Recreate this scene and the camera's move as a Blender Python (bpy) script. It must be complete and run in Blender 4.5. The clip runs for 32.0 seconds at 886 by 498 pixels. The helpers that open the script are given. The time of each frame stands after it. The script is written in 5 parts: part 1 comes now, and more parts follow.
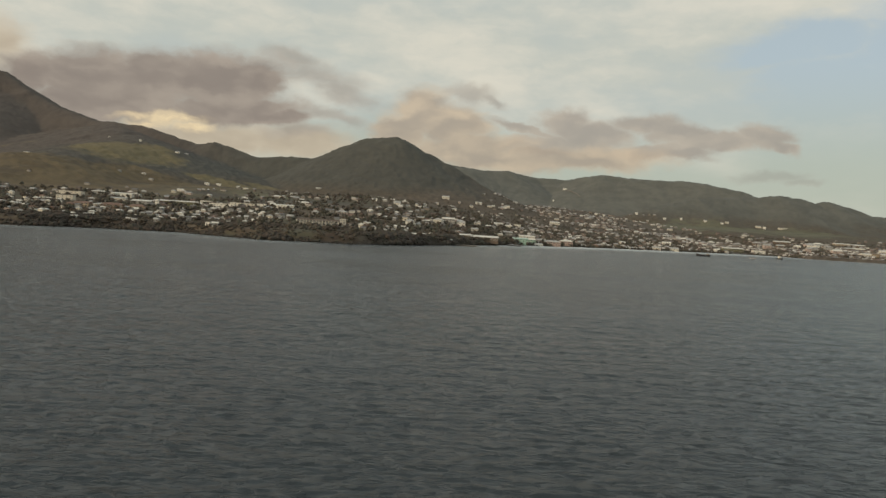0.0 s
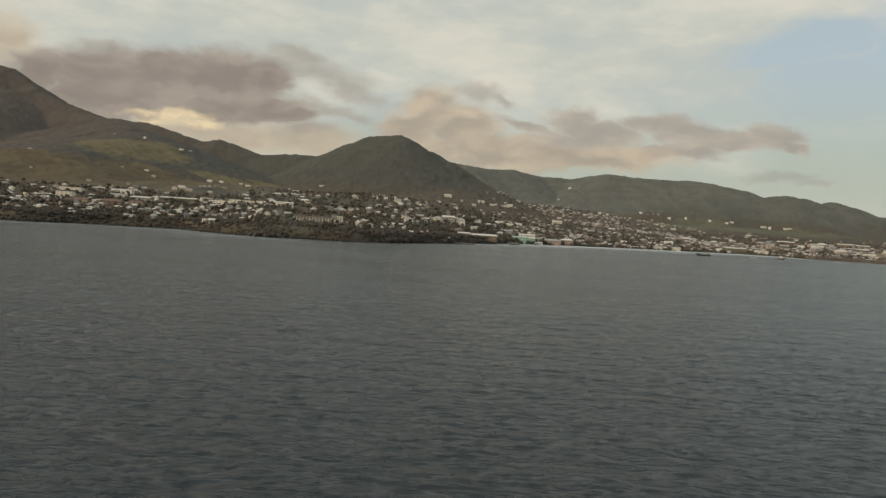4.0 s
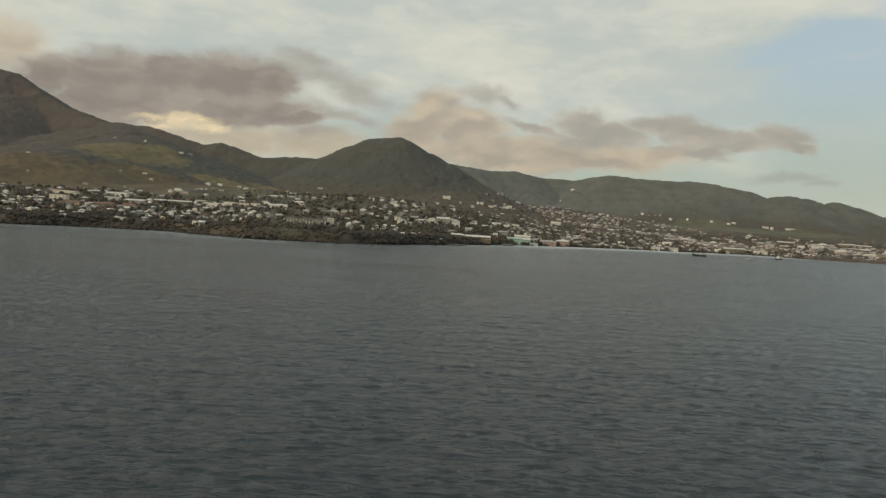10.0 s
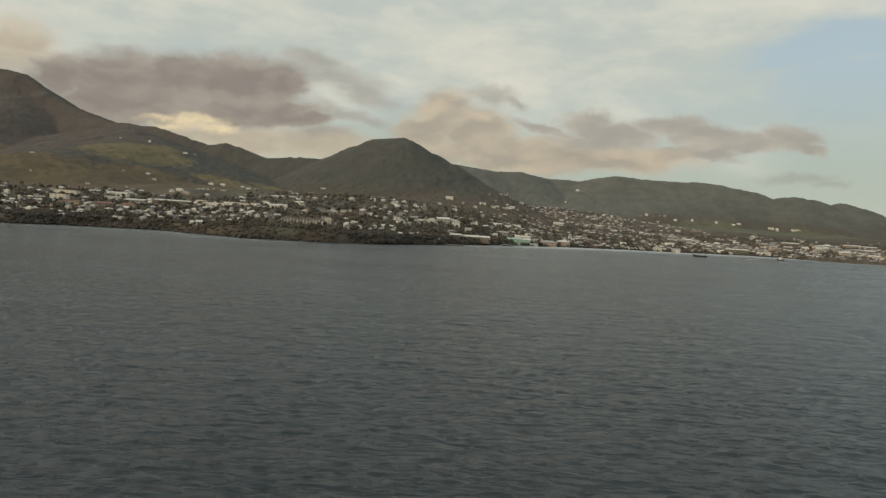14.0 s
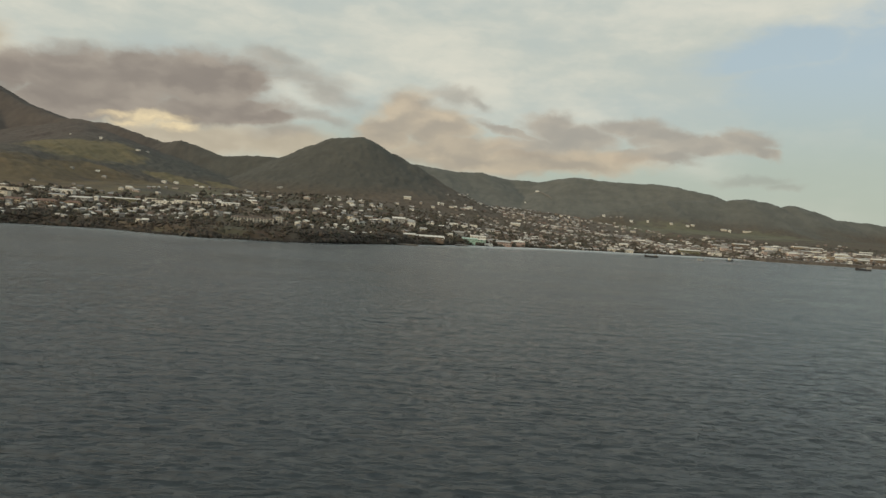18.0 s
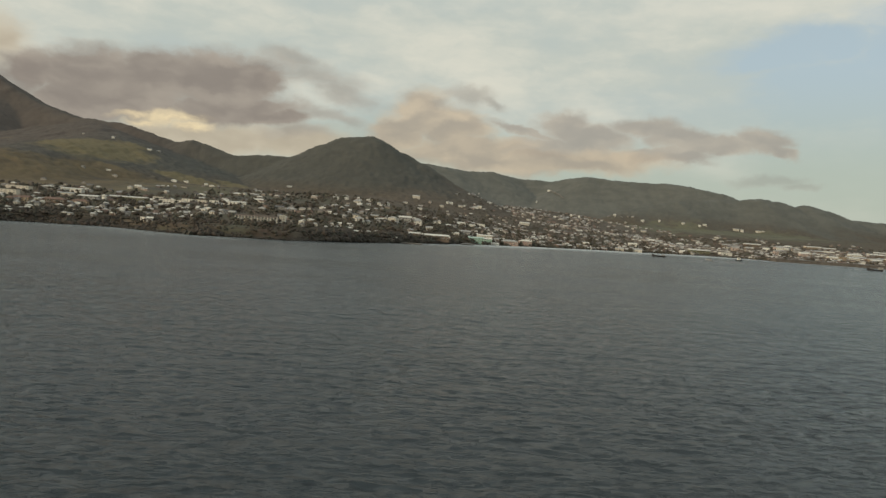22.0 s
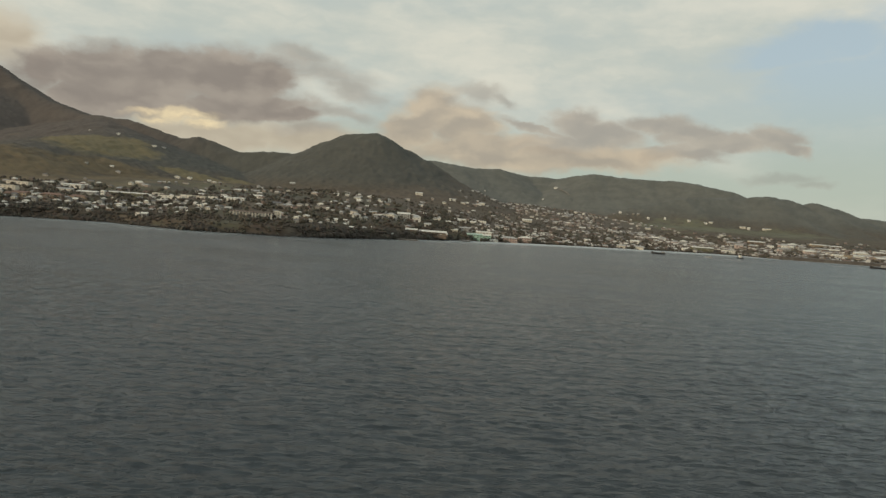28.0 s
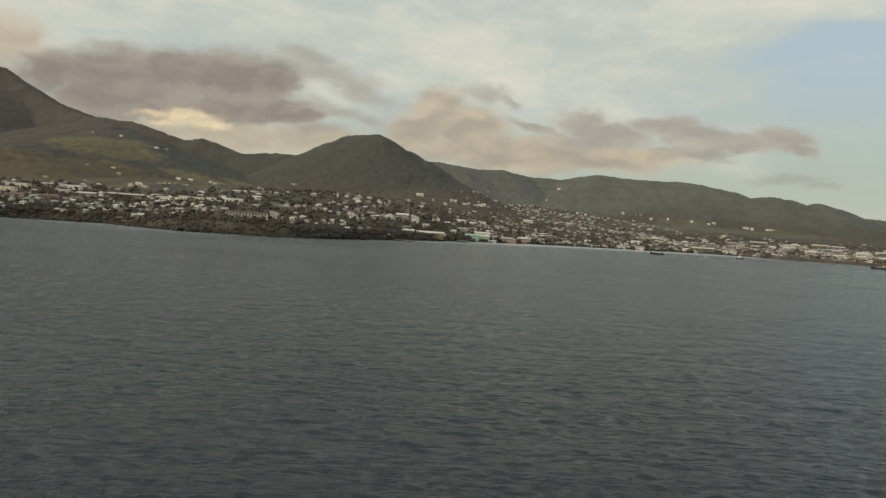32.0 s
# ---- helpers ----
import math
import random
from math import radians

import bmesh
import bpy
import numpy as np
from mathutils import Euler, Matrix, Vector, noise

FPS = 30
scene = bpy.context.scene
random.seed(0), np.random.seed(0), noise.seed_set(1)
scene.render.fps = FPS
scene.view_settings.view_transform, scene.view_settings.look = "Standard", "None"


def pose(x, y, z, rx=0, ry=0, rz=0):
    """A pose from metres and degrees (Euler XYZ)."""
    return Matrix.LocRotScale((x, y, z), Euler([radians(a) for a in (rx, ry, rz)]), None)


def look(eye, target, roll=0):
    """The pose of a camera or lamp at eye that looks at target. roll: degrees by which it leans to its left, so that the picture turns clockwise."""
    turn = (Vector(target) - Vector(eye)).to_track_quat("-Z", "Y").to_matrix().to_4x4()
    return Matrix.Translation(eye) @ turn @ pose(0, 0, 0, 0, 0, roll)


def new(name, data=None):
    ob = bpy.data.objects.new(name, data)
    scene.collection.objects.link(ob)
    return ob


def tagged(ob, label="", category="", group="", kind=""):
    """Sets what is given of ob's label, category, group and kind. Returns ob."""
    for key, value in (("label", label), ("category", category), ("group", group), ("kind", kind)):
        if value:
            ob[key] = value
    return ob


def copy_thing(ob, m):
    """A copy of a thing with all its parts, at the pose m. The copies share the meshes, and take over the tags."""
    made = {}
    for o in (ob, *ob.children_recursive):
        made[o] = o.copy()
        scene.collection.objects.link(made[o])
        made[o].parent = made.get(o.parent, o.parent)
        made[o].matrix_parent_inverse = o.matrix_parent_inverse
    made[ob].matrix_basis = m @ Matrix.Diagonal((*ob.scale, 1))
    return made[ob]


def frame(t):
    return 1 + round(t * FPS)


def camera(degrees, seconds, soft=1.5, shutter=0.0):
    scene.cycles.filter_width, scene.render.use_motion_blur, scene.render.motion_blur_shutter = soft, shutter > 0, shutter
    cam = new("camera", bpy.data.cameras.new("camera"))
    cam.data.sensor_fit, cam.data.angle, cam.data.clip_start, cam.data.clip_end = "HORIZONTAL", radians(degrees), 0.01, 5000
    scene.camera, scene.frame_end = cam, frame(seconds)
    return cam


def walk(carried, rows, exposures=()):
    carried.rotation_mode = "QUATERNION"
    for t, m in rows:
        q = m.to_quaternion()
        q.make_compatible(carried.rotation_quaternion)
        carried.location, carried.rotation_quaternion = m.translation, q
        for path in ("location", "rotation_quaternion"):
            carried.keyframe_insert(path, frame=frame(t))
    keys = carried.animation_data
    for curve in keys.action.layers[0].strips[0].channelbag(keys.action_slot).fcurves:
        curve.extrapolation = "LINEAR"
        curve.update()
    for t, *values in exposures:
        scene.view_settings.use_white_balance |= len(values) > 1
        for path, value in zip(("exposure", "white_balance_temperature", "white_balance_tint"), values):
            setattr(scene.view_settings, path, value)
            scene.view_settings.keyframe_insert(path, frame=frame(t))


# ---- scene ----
EYE_HEIGHT = 32.5          # a ship's upper deck above the sea
SPEED = 3.678              # metres a second along the coast
cam = camera(63.2, 32.0, soft=1.5)
TURNS = [
    (0, -0.00, -2.04, -3.49), (0.5, 0.09, -2.01, -3.52), (1, 0.20, -2.05, -3.65), (1.5, 0.30, -2.14, -3.72),
    (2, 0.20, -2.11, -3.54), (2.5, 0.36, -2.09, -3.63), (3, 0.37, -2.07, -3.58), (3.5, 0.59, -2.19, -3.81),
    (5.5, 0.63, -2.15, -3.58), (6, 0.68, -2.12, -3.49), (6.5, 0.83, -2.10, -3.55), (7, 0.85, -2.11, -3.59),
    (7.5, 0.87, -2.11, -3.50), (8, 0.98, -2.15, -3.73), (8.5, 1.17, -2.00, -3.65), (9, 1.08, -2.04, -3.50)]
TURNS += [
    (9.5, 1.17, -2.04, -3.60), (10, 1.10, -2.04, -3.54), (10.5, 1.31, -1.99, -3.68), (11, 1.36, -1.91, -3.59),
    (11.5, 1.42, -2.04, -3.74), (12, 1.39, -1.94, -3.52), (12.5, 1.59, -2.10, -3.93), (13, 1.44, -1.96, -3.43),
    (13.5, 1.58, -2.02, -3.55), (15.5, 1.90, -1.98, -3.61), (16, 1.69, -1.86, -3.39), (16.2, 1.55, -1.90, -3.45),
    (16.4, -0.75, -1.72, -3.68), (16.6, -1.30, -1.75, -3.76), (17, -1.47, -1.90, -3.80), (17.5, -1.48, -1.89, -3.82)]
TURNS += [
    (18, -1.24, -1.81, -3.91), (18.5, -1.08, -1.88, -3.89), (19, -1.14, -1.93, -3.83), (19.5, -0.94, -1.88, -3.73),
    (20, -0.67, -1.85, -3.93), (20.5, -0.48, -1.92, -3.80), (21, -0.46, -1.90, -3.77), (21.5, -0.09, -1.94, -4.16),
    (22, -0.13, -1.92, -4.00), (22.5, -0.11, -1.95, -3.94), (23, 0.13, -2.06, -4.14), (23.5, -0.02, -2.07, -3.89),
    (24, -0.04, -2.09, -3.85), (24.5, 0.15, -2.05, -4.21), (25, 0.41, -2.08, -4.04), (25.5, 0.44, -2.07, -4.11)]
TURNS += [
    (27.5, 0.63, -2.15, -4.05), (28, 0.69, -2.19, -4.14), (28.5, 1.03, -2.12, -4.49), (29, 0.87, -2.07, -4.01),
    (29.5, 0.92, -2.18, -4.06), (30, 1.03, -2.08, -4.13), (30.5, 1.18, -2.10, -4.20), (31, 1.13, -2.07, -4.02),
    (31.5, 1.00, -2.11, -4.02), (32, 1.17, -2.12, -4.05)]
walk(cam, [(t, pose(SPEED * t, 0, EYE_HEIGHT, 90 + tilt, lean, turn)) for t, turn, tilt, lean in TURNS],
     exposures=[(0, 0.04, 6700, 12.5), (7.2, 0.04, 6700, 12.5), (8.8, 0.04, 6560, 10), (13, 0.04, 6560, 10), (19, 0.06, 6560, 10), (32, 0.06, 6560, 10)])

# ---------------------------------------------------------------- sky and light
SUN_AZIMUTH, SUN_HEIGHT = 235.0, 16.0    # degrees clockwise from straight ahead; over the horizon


class Nodes:
    """Short ways to wire shader nodes."""

    def __init__(self, tree):
        self.tree = tree

    def add(self, kind, **values):
        n = self.tree.nodes.new(kind)
        for key, value in values.items():
            if key == "operation":
                n.operation = value
        return n

    def put(self, socket, value):
        if hasattr(value, "is_output"):
            self.tree.links.new(value, socket)
        else:
            socket.default_value = value

    def math(self, op, a, b=0.0, c=0.0):
        n = self.add("ShaderNodeMath", operation=op)
        for s, v in zip(n.inputs, (a, b, c)):
            self.put(s, v)
        return n.outputs[0]

    def vec(self, op, a, b=(0, 0, 0)):
        n = self.add("ShaderNodeVectorMath", operation=op)
        self.put(n.inputs[0], a)
        self.put(n.inputs[1], b)
        return n.outputs["Value"] if op in ("LENGTH", "DOT_PRODUCT") else n.outputs[0]

    def smooth(self, v, lo, hi, a=0.0, b=1.0):
        n = self.add("ShaderNodeMapRange")
        n.interpolation_type = "SMOOTHSTEP"
        for s, x in zip(n.inputs, (v, lo, hi, a, b)):
            self.put(s, x)
        return n.outputs[0]

    def noise(self, vector, scale, detail=4.0, rough=0.5):
        n = self.add("ShaderNodeTexNoise")
        self.put(n.inputs["Vector"], vector)
        n.inputs["Scale"].default_value = scale
        n.inputs["Detail"].default_value = detail
        n.inputs["Roughness"].default_value = rough
        return n.outputs["Fac"], n.outputs["Color"]

    def mix(self, fac, a, b):
        n = self.add("ShaderNodeMix")
        n.data_type = "RGBA"
        self.put(n.inputs[0], fac)
        for s, v in ((n.inputs[6], a), (n.inputs[7], b)):
            self.put(s, (*v, 1) if isinstance(v, tuple) and len(v) == 3 else v)
        return n.outputs[2]

    def join(self, x, y, z=0.0):
        n = self.add("ShaderNodeCombineXYZ")
        for s, v in zip(n.inputs, (x, y, z)):
            self.put(s, v)
        return n.outputs[0]

    def split(self, v):
        n = self.add("ShaderNodeSeparateXYZ")
        self.put(n.inputs[0], v)
        return n.outputs


world = bpy.data.worlds.new("sky")
scene.world = world
world.use_nodes = True
world.node_tree.nodes.clear()
W = Nodes(world.node_tree)
coord = W.add("ShaderNodeTexCoord").outputs["Generated"]
dx, dy, dz = W.split(coord)
# angles over the horizon in degrees: across (right of straight ahead) and up
across = W.math("MULTIPLY", W.math("ARCTAN2", dx, dy), 57.2958)
up = W.math("MULTIPLY", W.math("ARCSINE", dz), 57.2958)
flat = W.join(across, up)
sky = W.add("ShaderNodeTexSky")
sky.sky_type, sky.sun_disc = "NISHITA", False
sky.sun_elevation, sky.sun_rotation = radians(SUN_HEIGHT), radians(SUN_AZIMUTH)
sky.air_density, sky.dust_density, sky.ozone_density = 1.0, 1.5, 1.5
clear = W.vec("MULTIPLY", sky.outputs[0], (0.10, 0.10, 0.10))
# paler, greener air low over the land
clear = W.mix(W.smooth(up, 1.0, 15.0, 0.9, 0.76), clear, W.mix(W.smooth(up, 5.0, 14.0), (0.43, 0.48, 0.41), (0.46, 0.55, 0.575)))

broad = W.noise(W.vec("MULTIPLY", flat, (0.055, 0.13, 0.0)), 1.0, 5.0, 0.55)[0]
# billows: large ones carry small ones
large = W.noise(W.vec("MULTIPLY", flat, (0.30, 0.50, 0.0)), 1.0, 2.0, 0.5)[1]
little = W.noise(W.vec("MULTIPLY", flat, (1.0, 1.5, 0.0)), 1.0, 5.0, 0.6)[1]
bent = W.vec("ADD", flat, W.vec("ADD", W.vec("MULTIPLY", W.vec("SUBTRACT", large, (0.5, 0.5, 0.5)), (3.0, 1.4, 0.0)),
                                W.vec("MULTIPLY", W.vec("SUBTRACT", little, (0.5, 0.5, 0.5)), (1.2, 0.75, 0.0))))
drawn = W.vec("MULTIPLY", bent, (0.22, 0.75, 0.0))
fine = W.noise(drawn, 1.0, 6.0, 0.6)[0]
# the same billows a little towards the light: where they thin out that way, they are lit
rounded = W.vec("MULTIPLY", bent, (0.20, 0.46, 0.0))
facing = W.math("SUBTRACT", W.noise(W.vec("ADD", rounded, (-0.16, 0.30, 0.0)), 1.0, 2.5, 0.5)[0], W.noise(rounded, 1.0, 2.5, 0.5)[0])


def puffs(places, ragged=0.6):
    """How deep inside the nearest of some ellipses a direction lies: across, up, half width, half height, lean."""
    deep = None
    for u, v, a, b, lean in places:
        off = W.vec("SUBTRACT", bent, (u, v, 0))
        x, y = W.vec("DOT_PRODUCT", off, (1 / a, 0, 0)), W.vec("DOT_PRODUCT", off, (-lean / b, 1 / b, 0))
        here = W.math("SUBTRACT", 1.0, W.vec("LENGTH", W.join(x, y)))
        deep = here if deep is None else W.math("MAXIMUM", deep, here)
    return W.math("ADD", deep, W.math("MULTIPLY", W.math("SUBTRACT", fine, 0.5), ragged))


# high thin sheet of cloud, torn open to the blue on one side
veil = W.math("ADD", W.smooth(up, 4.0, 13.0, 0.25, 0.95), W.math("MULTIPLY", W.math("SUBTRACT", broad, 0.5), 1.5))
gap = W.smooth(puffs([(27, 14.5, 5.2, 1.65, 0.04), (24.6, 13.4, 4.3, 1.21, 0.07), (28.7, 11.2, 6.3, 2.78, -0.05), (31.7, 12.5, 5, 4.62, -0.08)], 0.9), -0.45, 0.85)
veil = W.smooth(W.math("SUBTRACT", veil, W.math("MULTIPLY", gap, 0.86)), 0.15, 0.95)
veil_tint = W.mix(W.smooth(W.math("ADD", W.math("MULTIPLY", broad, 0.75), W.math("MULTIPLY", fine, 0.25)), 0.38, 0.62), (0.485, 0.53, 0.485), (0.655, 0.65, 0.56))
veil_tint = W.mix(W.smooth(up, 13.0, 36.0), veil_tint, (0.485, 0.56, 0.58))
colour = W.mix(veil, clear, veil_tint)


def cloud(under, places, lo, hi, thick, shade, lit_side, ragged=0.6):
    """Lays a cloud over a colour: thin at its rim, darker where it turns from the light."""
    deep = puffs(places, ragged)
    tint = W.mix(W.smooth(W.math("SUBTRACT", W.math("ADD", W.math("MULTIPLY", facing, -2.4), W.math("MULTIPLY", W.math("SUBTRACT", fine, 0.5), 0.5)), W.math("MULTIPLY", deep, 0.5)), -0.75, 0.45), shade, lit_side)
    return W.mix(W.math("MULTIPLY", W.smooth(deep, lo, hi), thick), under, tint)


# warm cloud low over the pass and beyond the summit
colour = cloud(colour, [(-33, 10.1, 2.6, 1.82, 0.17), (-35.2, 9.4, 2.8, 2.14, 0.18), (-17.2, 5.4, 7.4, 1.27, 0.08), (-11.7, 5.5, 4.8, 1.22, 0.07), (-22, 5.2, 3.5, 0.74,
                       0.1)], -0.45, 0.55, 0.85, (0.44, 0.375, 0.28), (0.56, 0.49, 0.37))
# warm heaps behind the cone, mauve ones over the far range
colour = cloud(colour, [(9.2, 8.3, 2.7, 1.28, 0.03), (11.4, 7.3, 3.6, 1.37, 0.03), (15.3, 8.4, 3.1, 0.92, 0.02), (18, 7.5, 3.6, 1.24, -0.14), (16.9, 6.4, 4.4, 0.72, 0.02),
                       (21, 7.1, 2.3, 0.81, 0.01), (23.4, 7.6, 2.3, 1, 0), (24.3, 7, 1.6, 0.56, -0.29), (6.0, 7.9, 2.6, 0.45, -0.25), (7.8, 6.8, 3.9, 0.96, 0.04)], -0.22, 0.48, 0.84, (0.335, 0.308, 0.268), (0.46, 0.41, 0.335))
colour = cloud(colour, [(-2.3, 8.5, 2.7, 2.17, 0.06), (0.2, 7.7, 3.6, 1.75, 0.05), (-3.8, 6.9, 2.2, 1.96, 0.07), (1.2, 6, 6.2, 1.41, 0.05), (4.8, 5.4, 8.3, 1.15, 0.04),
                       (10.1, 5.5, 7.3, 1.04, 0.04)], -0.28, 0.50, 0.88, (0.375, 0.325, 0.260), (0.57, 0.475, 0.345))
# thin grey shreds
colour = cloud(colour, [(-31.6, 7.8, 3, 1.69, 0.14), (-35.1, 7.2, 3.7, 2.17, 0.15), (-10.7, 10.7, 3.9, 1.01, -0.17), (-8.4, 9.6, 3.1, 0.94, -0.22), (-9.2, 7.9, 3.1, 0.6,
                       -0.23), (-12.7, 11.8, 2.6, 0.83, -0.21), (-11.7, 6.5, 2.6, 0.69, 0.08)], -0.40, 0.75, 0.60, (0.30, 0.272, 0.235), (0.41, 0.37, 0.315), 0.9)
# the dark bank
colour = cloud(colour, [(-26.4, 8.9, 4.6, 2.15, 0.13), (-22.6, 9, 5, 2.4, 0.12), (-17.6, 9.6, 5.3, 2.39, 0.1), (-15.2, 9.6, 2.8, 1.6, 0.1), (-24.5, 7.3, 5.7, 1.92, 0.11),
                       (-16.9, 7.6, 5.8, 1.26, 0.09), (-13.5, 7.5, 3, 0.76, 0.09), (-29.8, 8.5, 2.6, 1.7, 0.14), (-27.5, 6.9, 3.6, 1.5, 0.12)], -0.20, 0.42, 0.95, (0.250, 0.217, 0.188), (0.372, 0.326, 0.274), 0.5)
colour = cloud(colour, [(1.4, 10.3, 2.4, 0.73, -0.07), (3.2, 9.8, 1.3, 0.45, -0.35)], -0.35, 0.75, 0.56, (0.27, 0.25, 0.22), (0.38, 0.35, 0.30), 0.9)
colour = cloud(colour, [(24.1, 4.7, 2.7, 0.48, 0.03), (26.1, 4.4, 1.8, 0.35, 0.03)], -0.30, 0.60, 0.34, (0.27, 0.25, 0.22), (0.38, 0.35, 0.30), 0.9)
# the lit hole under it
lit = W.smooth(puffs([(-21.1, 6.5, 3.1, 0.79, 0.1), (-19.6, 6.1, 2.1, 0.58, 0.09), (-23.5, 6.4, 1.9, 0.49, 0.11), (-22.5, 5.9, 2.3, 0.49, 0.11)], 0.8), -0.05, 0.95)
colour = W.mix(W.math("MULTIPLY", lit, 0.95), colour, W.mix(W.smooth(fine, 0.35, 0.65), (0.58, 0.48, 0.33), (0.84, 0.70, 0.44)))
background = W.add("ShaderNodeBackground")
W.put(background.inputs[0], colour)
background.inputs[1].default_value = 1.0
W.put(W.add("ShaderNodeOutputWorld").inputs[0], background.outputs[0])

sun = new("sun", bpy.data.lights.new("sun", "SUN"))
sun.data.energy, sun.data.angle, sun.data.color = 1.85, radians(9), (1.0, 0.84, 0.60)
a, e = radians(SUN_AZIMUTH), radians(SUN_HEIGHT)
sun.matrix_world = look((math.sin(a) * math.cos(e) * 900, math.cos(a) * math.cos(e) * 900, math.sin(e) * 900), (0, 0, 0))


# ---------------------------------------------------------------- materials
def material(name, build, rough=0.9, metal=0.0, relief=0.0):
    """A principled surface whose colour build(Nodes, object place, world place) wires."""
    m = bpy.data.materials.new(name)
    m.use_nodes = True
    m.node_tree.nodes.clear()
    N = Nodes(m.node_tree)
    shader = N.add("ShaderNodeBsdfPrincipled")
    shader.inputs["Roughness"].default_value = rough
    shader.inputs["Metallic"].default_value = metal
    shader.inputs["Specular IOR Level"].default_value = 0.25
    here = N.add("ShaderNodeTexCoord").outputs["Object"]
    place = N.add("ShaderNodeNewGeometry").outputs["Position"]
    made = build(N, here, place)
    if isinstance(made, tuple) and len(made) == 2:
        made, height = made
        bump = N.add("ShaderNodeBump")
        bump.inputs["Distance"].default_value = relief
        N.put(bump.inputs["Height"], height)
        N.put(shader.inputs["Normal"], bump.outputs[0])
    N.put(shader.inputs["Base Color"], made)
    N.put(N.add("ShaderNodeOutputMaterial").inputs[0], shader.outputs[0])
    return m


def mottled(name, a, b, scale=0.35, rough=0.85, metal=0.0, streak=(1, 1, 1)):
    """Two tones mixed by stains and by fine grain."""
    def build(N, here, place):
        stain = N.noise(N.vec("MULTIPLY", place, streak), scale, 5.0, 0.6)[0]
        grain = N.noise(place, scale * 9, 3.0, 0.6)[0]
        both = N.math("ADD", N.math("MULTIPLY", stain, 0.7), N.math("MULTIPLY", grain, 0.3))
        return N.mix(N.smooth(both, 0.35, 0.65), a, b), both
    return material(name, build, rough, metal, 0.03)
def land_colour(N, here, place):
    x, y, z = N.split(place)
    big = N.noise(place, 0.0032, 6.0, 0.6)[0]
    mid = N.noise(place, 0.014, 6.0, 0.62)[0]
    small = N.noise(place, 0.09, 4.0, 0.65)[0]
    dry = N.smooth(x, -260.0, -700.0)
    dry_wood = N.smooth(x, -620.0, -1250.0)
    wood = N.mix(N.smooth(N.math("ADD", N.math("MULTIPLY", mid, 0.75), N.math("MULTIPLY", small, 0.25)), 0.30, 0.70),
                 N.mix(dry_wood, (0.069, 0.065, 0.054), (0.079, 0.063, 0.053)), N.mix(dry_wood, (0.092, 0.087, 0.071), (0.108, 0.087, 0.071)))
    grass = N.mix(N.smooth(mid, 0.35, 0.65), N.mix(dry, (0.112, 0.106, 0.069), (0.104, 0.077, 0.046)), N.mix(dry, (0.143, 0.135, 0.088), (0.142, 0.105, 0.059)))
    scrub = N.mix(N.smooth(small, 0.35, 0.65), (0.078, 0.060, 0.043), (0.118, 0.092, 0.064))
    lawn = N.noise(place, 0.022, 3.0, 0.55)[0]
    scrub = N.mix(N.math("MULTIPLY", N.smooth(lawn, 0.50, 0.62), N.smooth(z, 90.0, 60.0)), scrub, (0.098, 0.088, 0.056))
    # dry pastures on the open slopes, and greener meadows
    def inside(places):
        most = None
        for cx, cy, rx, ry in places:
            away = N.vec("LENGTH", N.vec("MULTIPLY", N.vec("SUBTRACT", place, (cx, cy, 0)), (1 / rx, 1 / ry, 0)))
            here_in = N.math("SUBTRACT", 1.0, away)
            most = here_in if most is None else N.math("MAXIMUM", most, here_in)
        return most
    ragged = N.math("MULTIPLY", N.math("SUBTRACT", mid, 0.5), 1.6)
    open_ground = N.math("ADD", inside(PASTURES), ragged)
    meadow = N.smooth(N.math("ADD", inside(MEADOWS), N.math("MULTIPLY", ragged, 0.5)), 0.0, 0.35)
    # woods turn paler and greyer inland: haze over the far hills, put into their colour
    hazed_wood = N.mix(N.smooth(mid, 0.35, 0.65), (0.142, 0.140, 0.120), (0.180, 0.175, 0.149))
    wood = N.mix(N.math("MULTIPLY", N.smooth(y, 2250.0, 3300.0, 0.0, 0.60), N.smooth(x, -700.0, -150.0)), wood, hazed_wood)
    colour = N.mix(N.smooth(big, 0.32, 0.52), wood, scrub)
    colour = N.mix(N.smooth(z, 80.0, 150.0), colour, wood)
    settled = N.math("ADD", inside([(420, 2380, 420, 440), (60, 1900, 260, 330)]), N.math("MULTIPLY", ragged, 0.5))
    colour = N.mix(N.math("MULTIPLY", N.smooth(settled, 0.0, 0.4), 0.8), colour, N.mix(N.smooth(small, 0.3, 0.7), (0.100, 0.079, 0.060), (0.142, 0.112, 0.084)))
    colour = N.mix(N.smooth(open_ground, -0.05, 0.40), colour, grass)
    colour = N.mix(meadow, colour, N.mix(N.smooth(small, 0.3, 0.7), (0.142, 0.113, 0.060), (0.176, 0.141, 0.077)))
    # dry brown grass on the bluff, wet rock at its foot
    colour = N.mix(N.math("MULTIPLY", N.smooth(z, 26.0, 14.0), N.smooth(mid, 0.38, 0.56)), colour, N.mix(N.smooth(small, 0.3, 0.7), (0.074, 0.051, 0.038), (0.110, 0.082, 0.054)))
    bare = N.math("MULTIPLY", N.smooth(z, 5.0, 1.5), N.smooth(small, 0.3, 0.6))
    colour = N.mix(N.math("MULTIPLY", bare, 0.8), colour, (0.050, 0.040, 0.032))
    return colour, N.math("ADD", mid, N.math("MULTIPLY", small, 0.5))


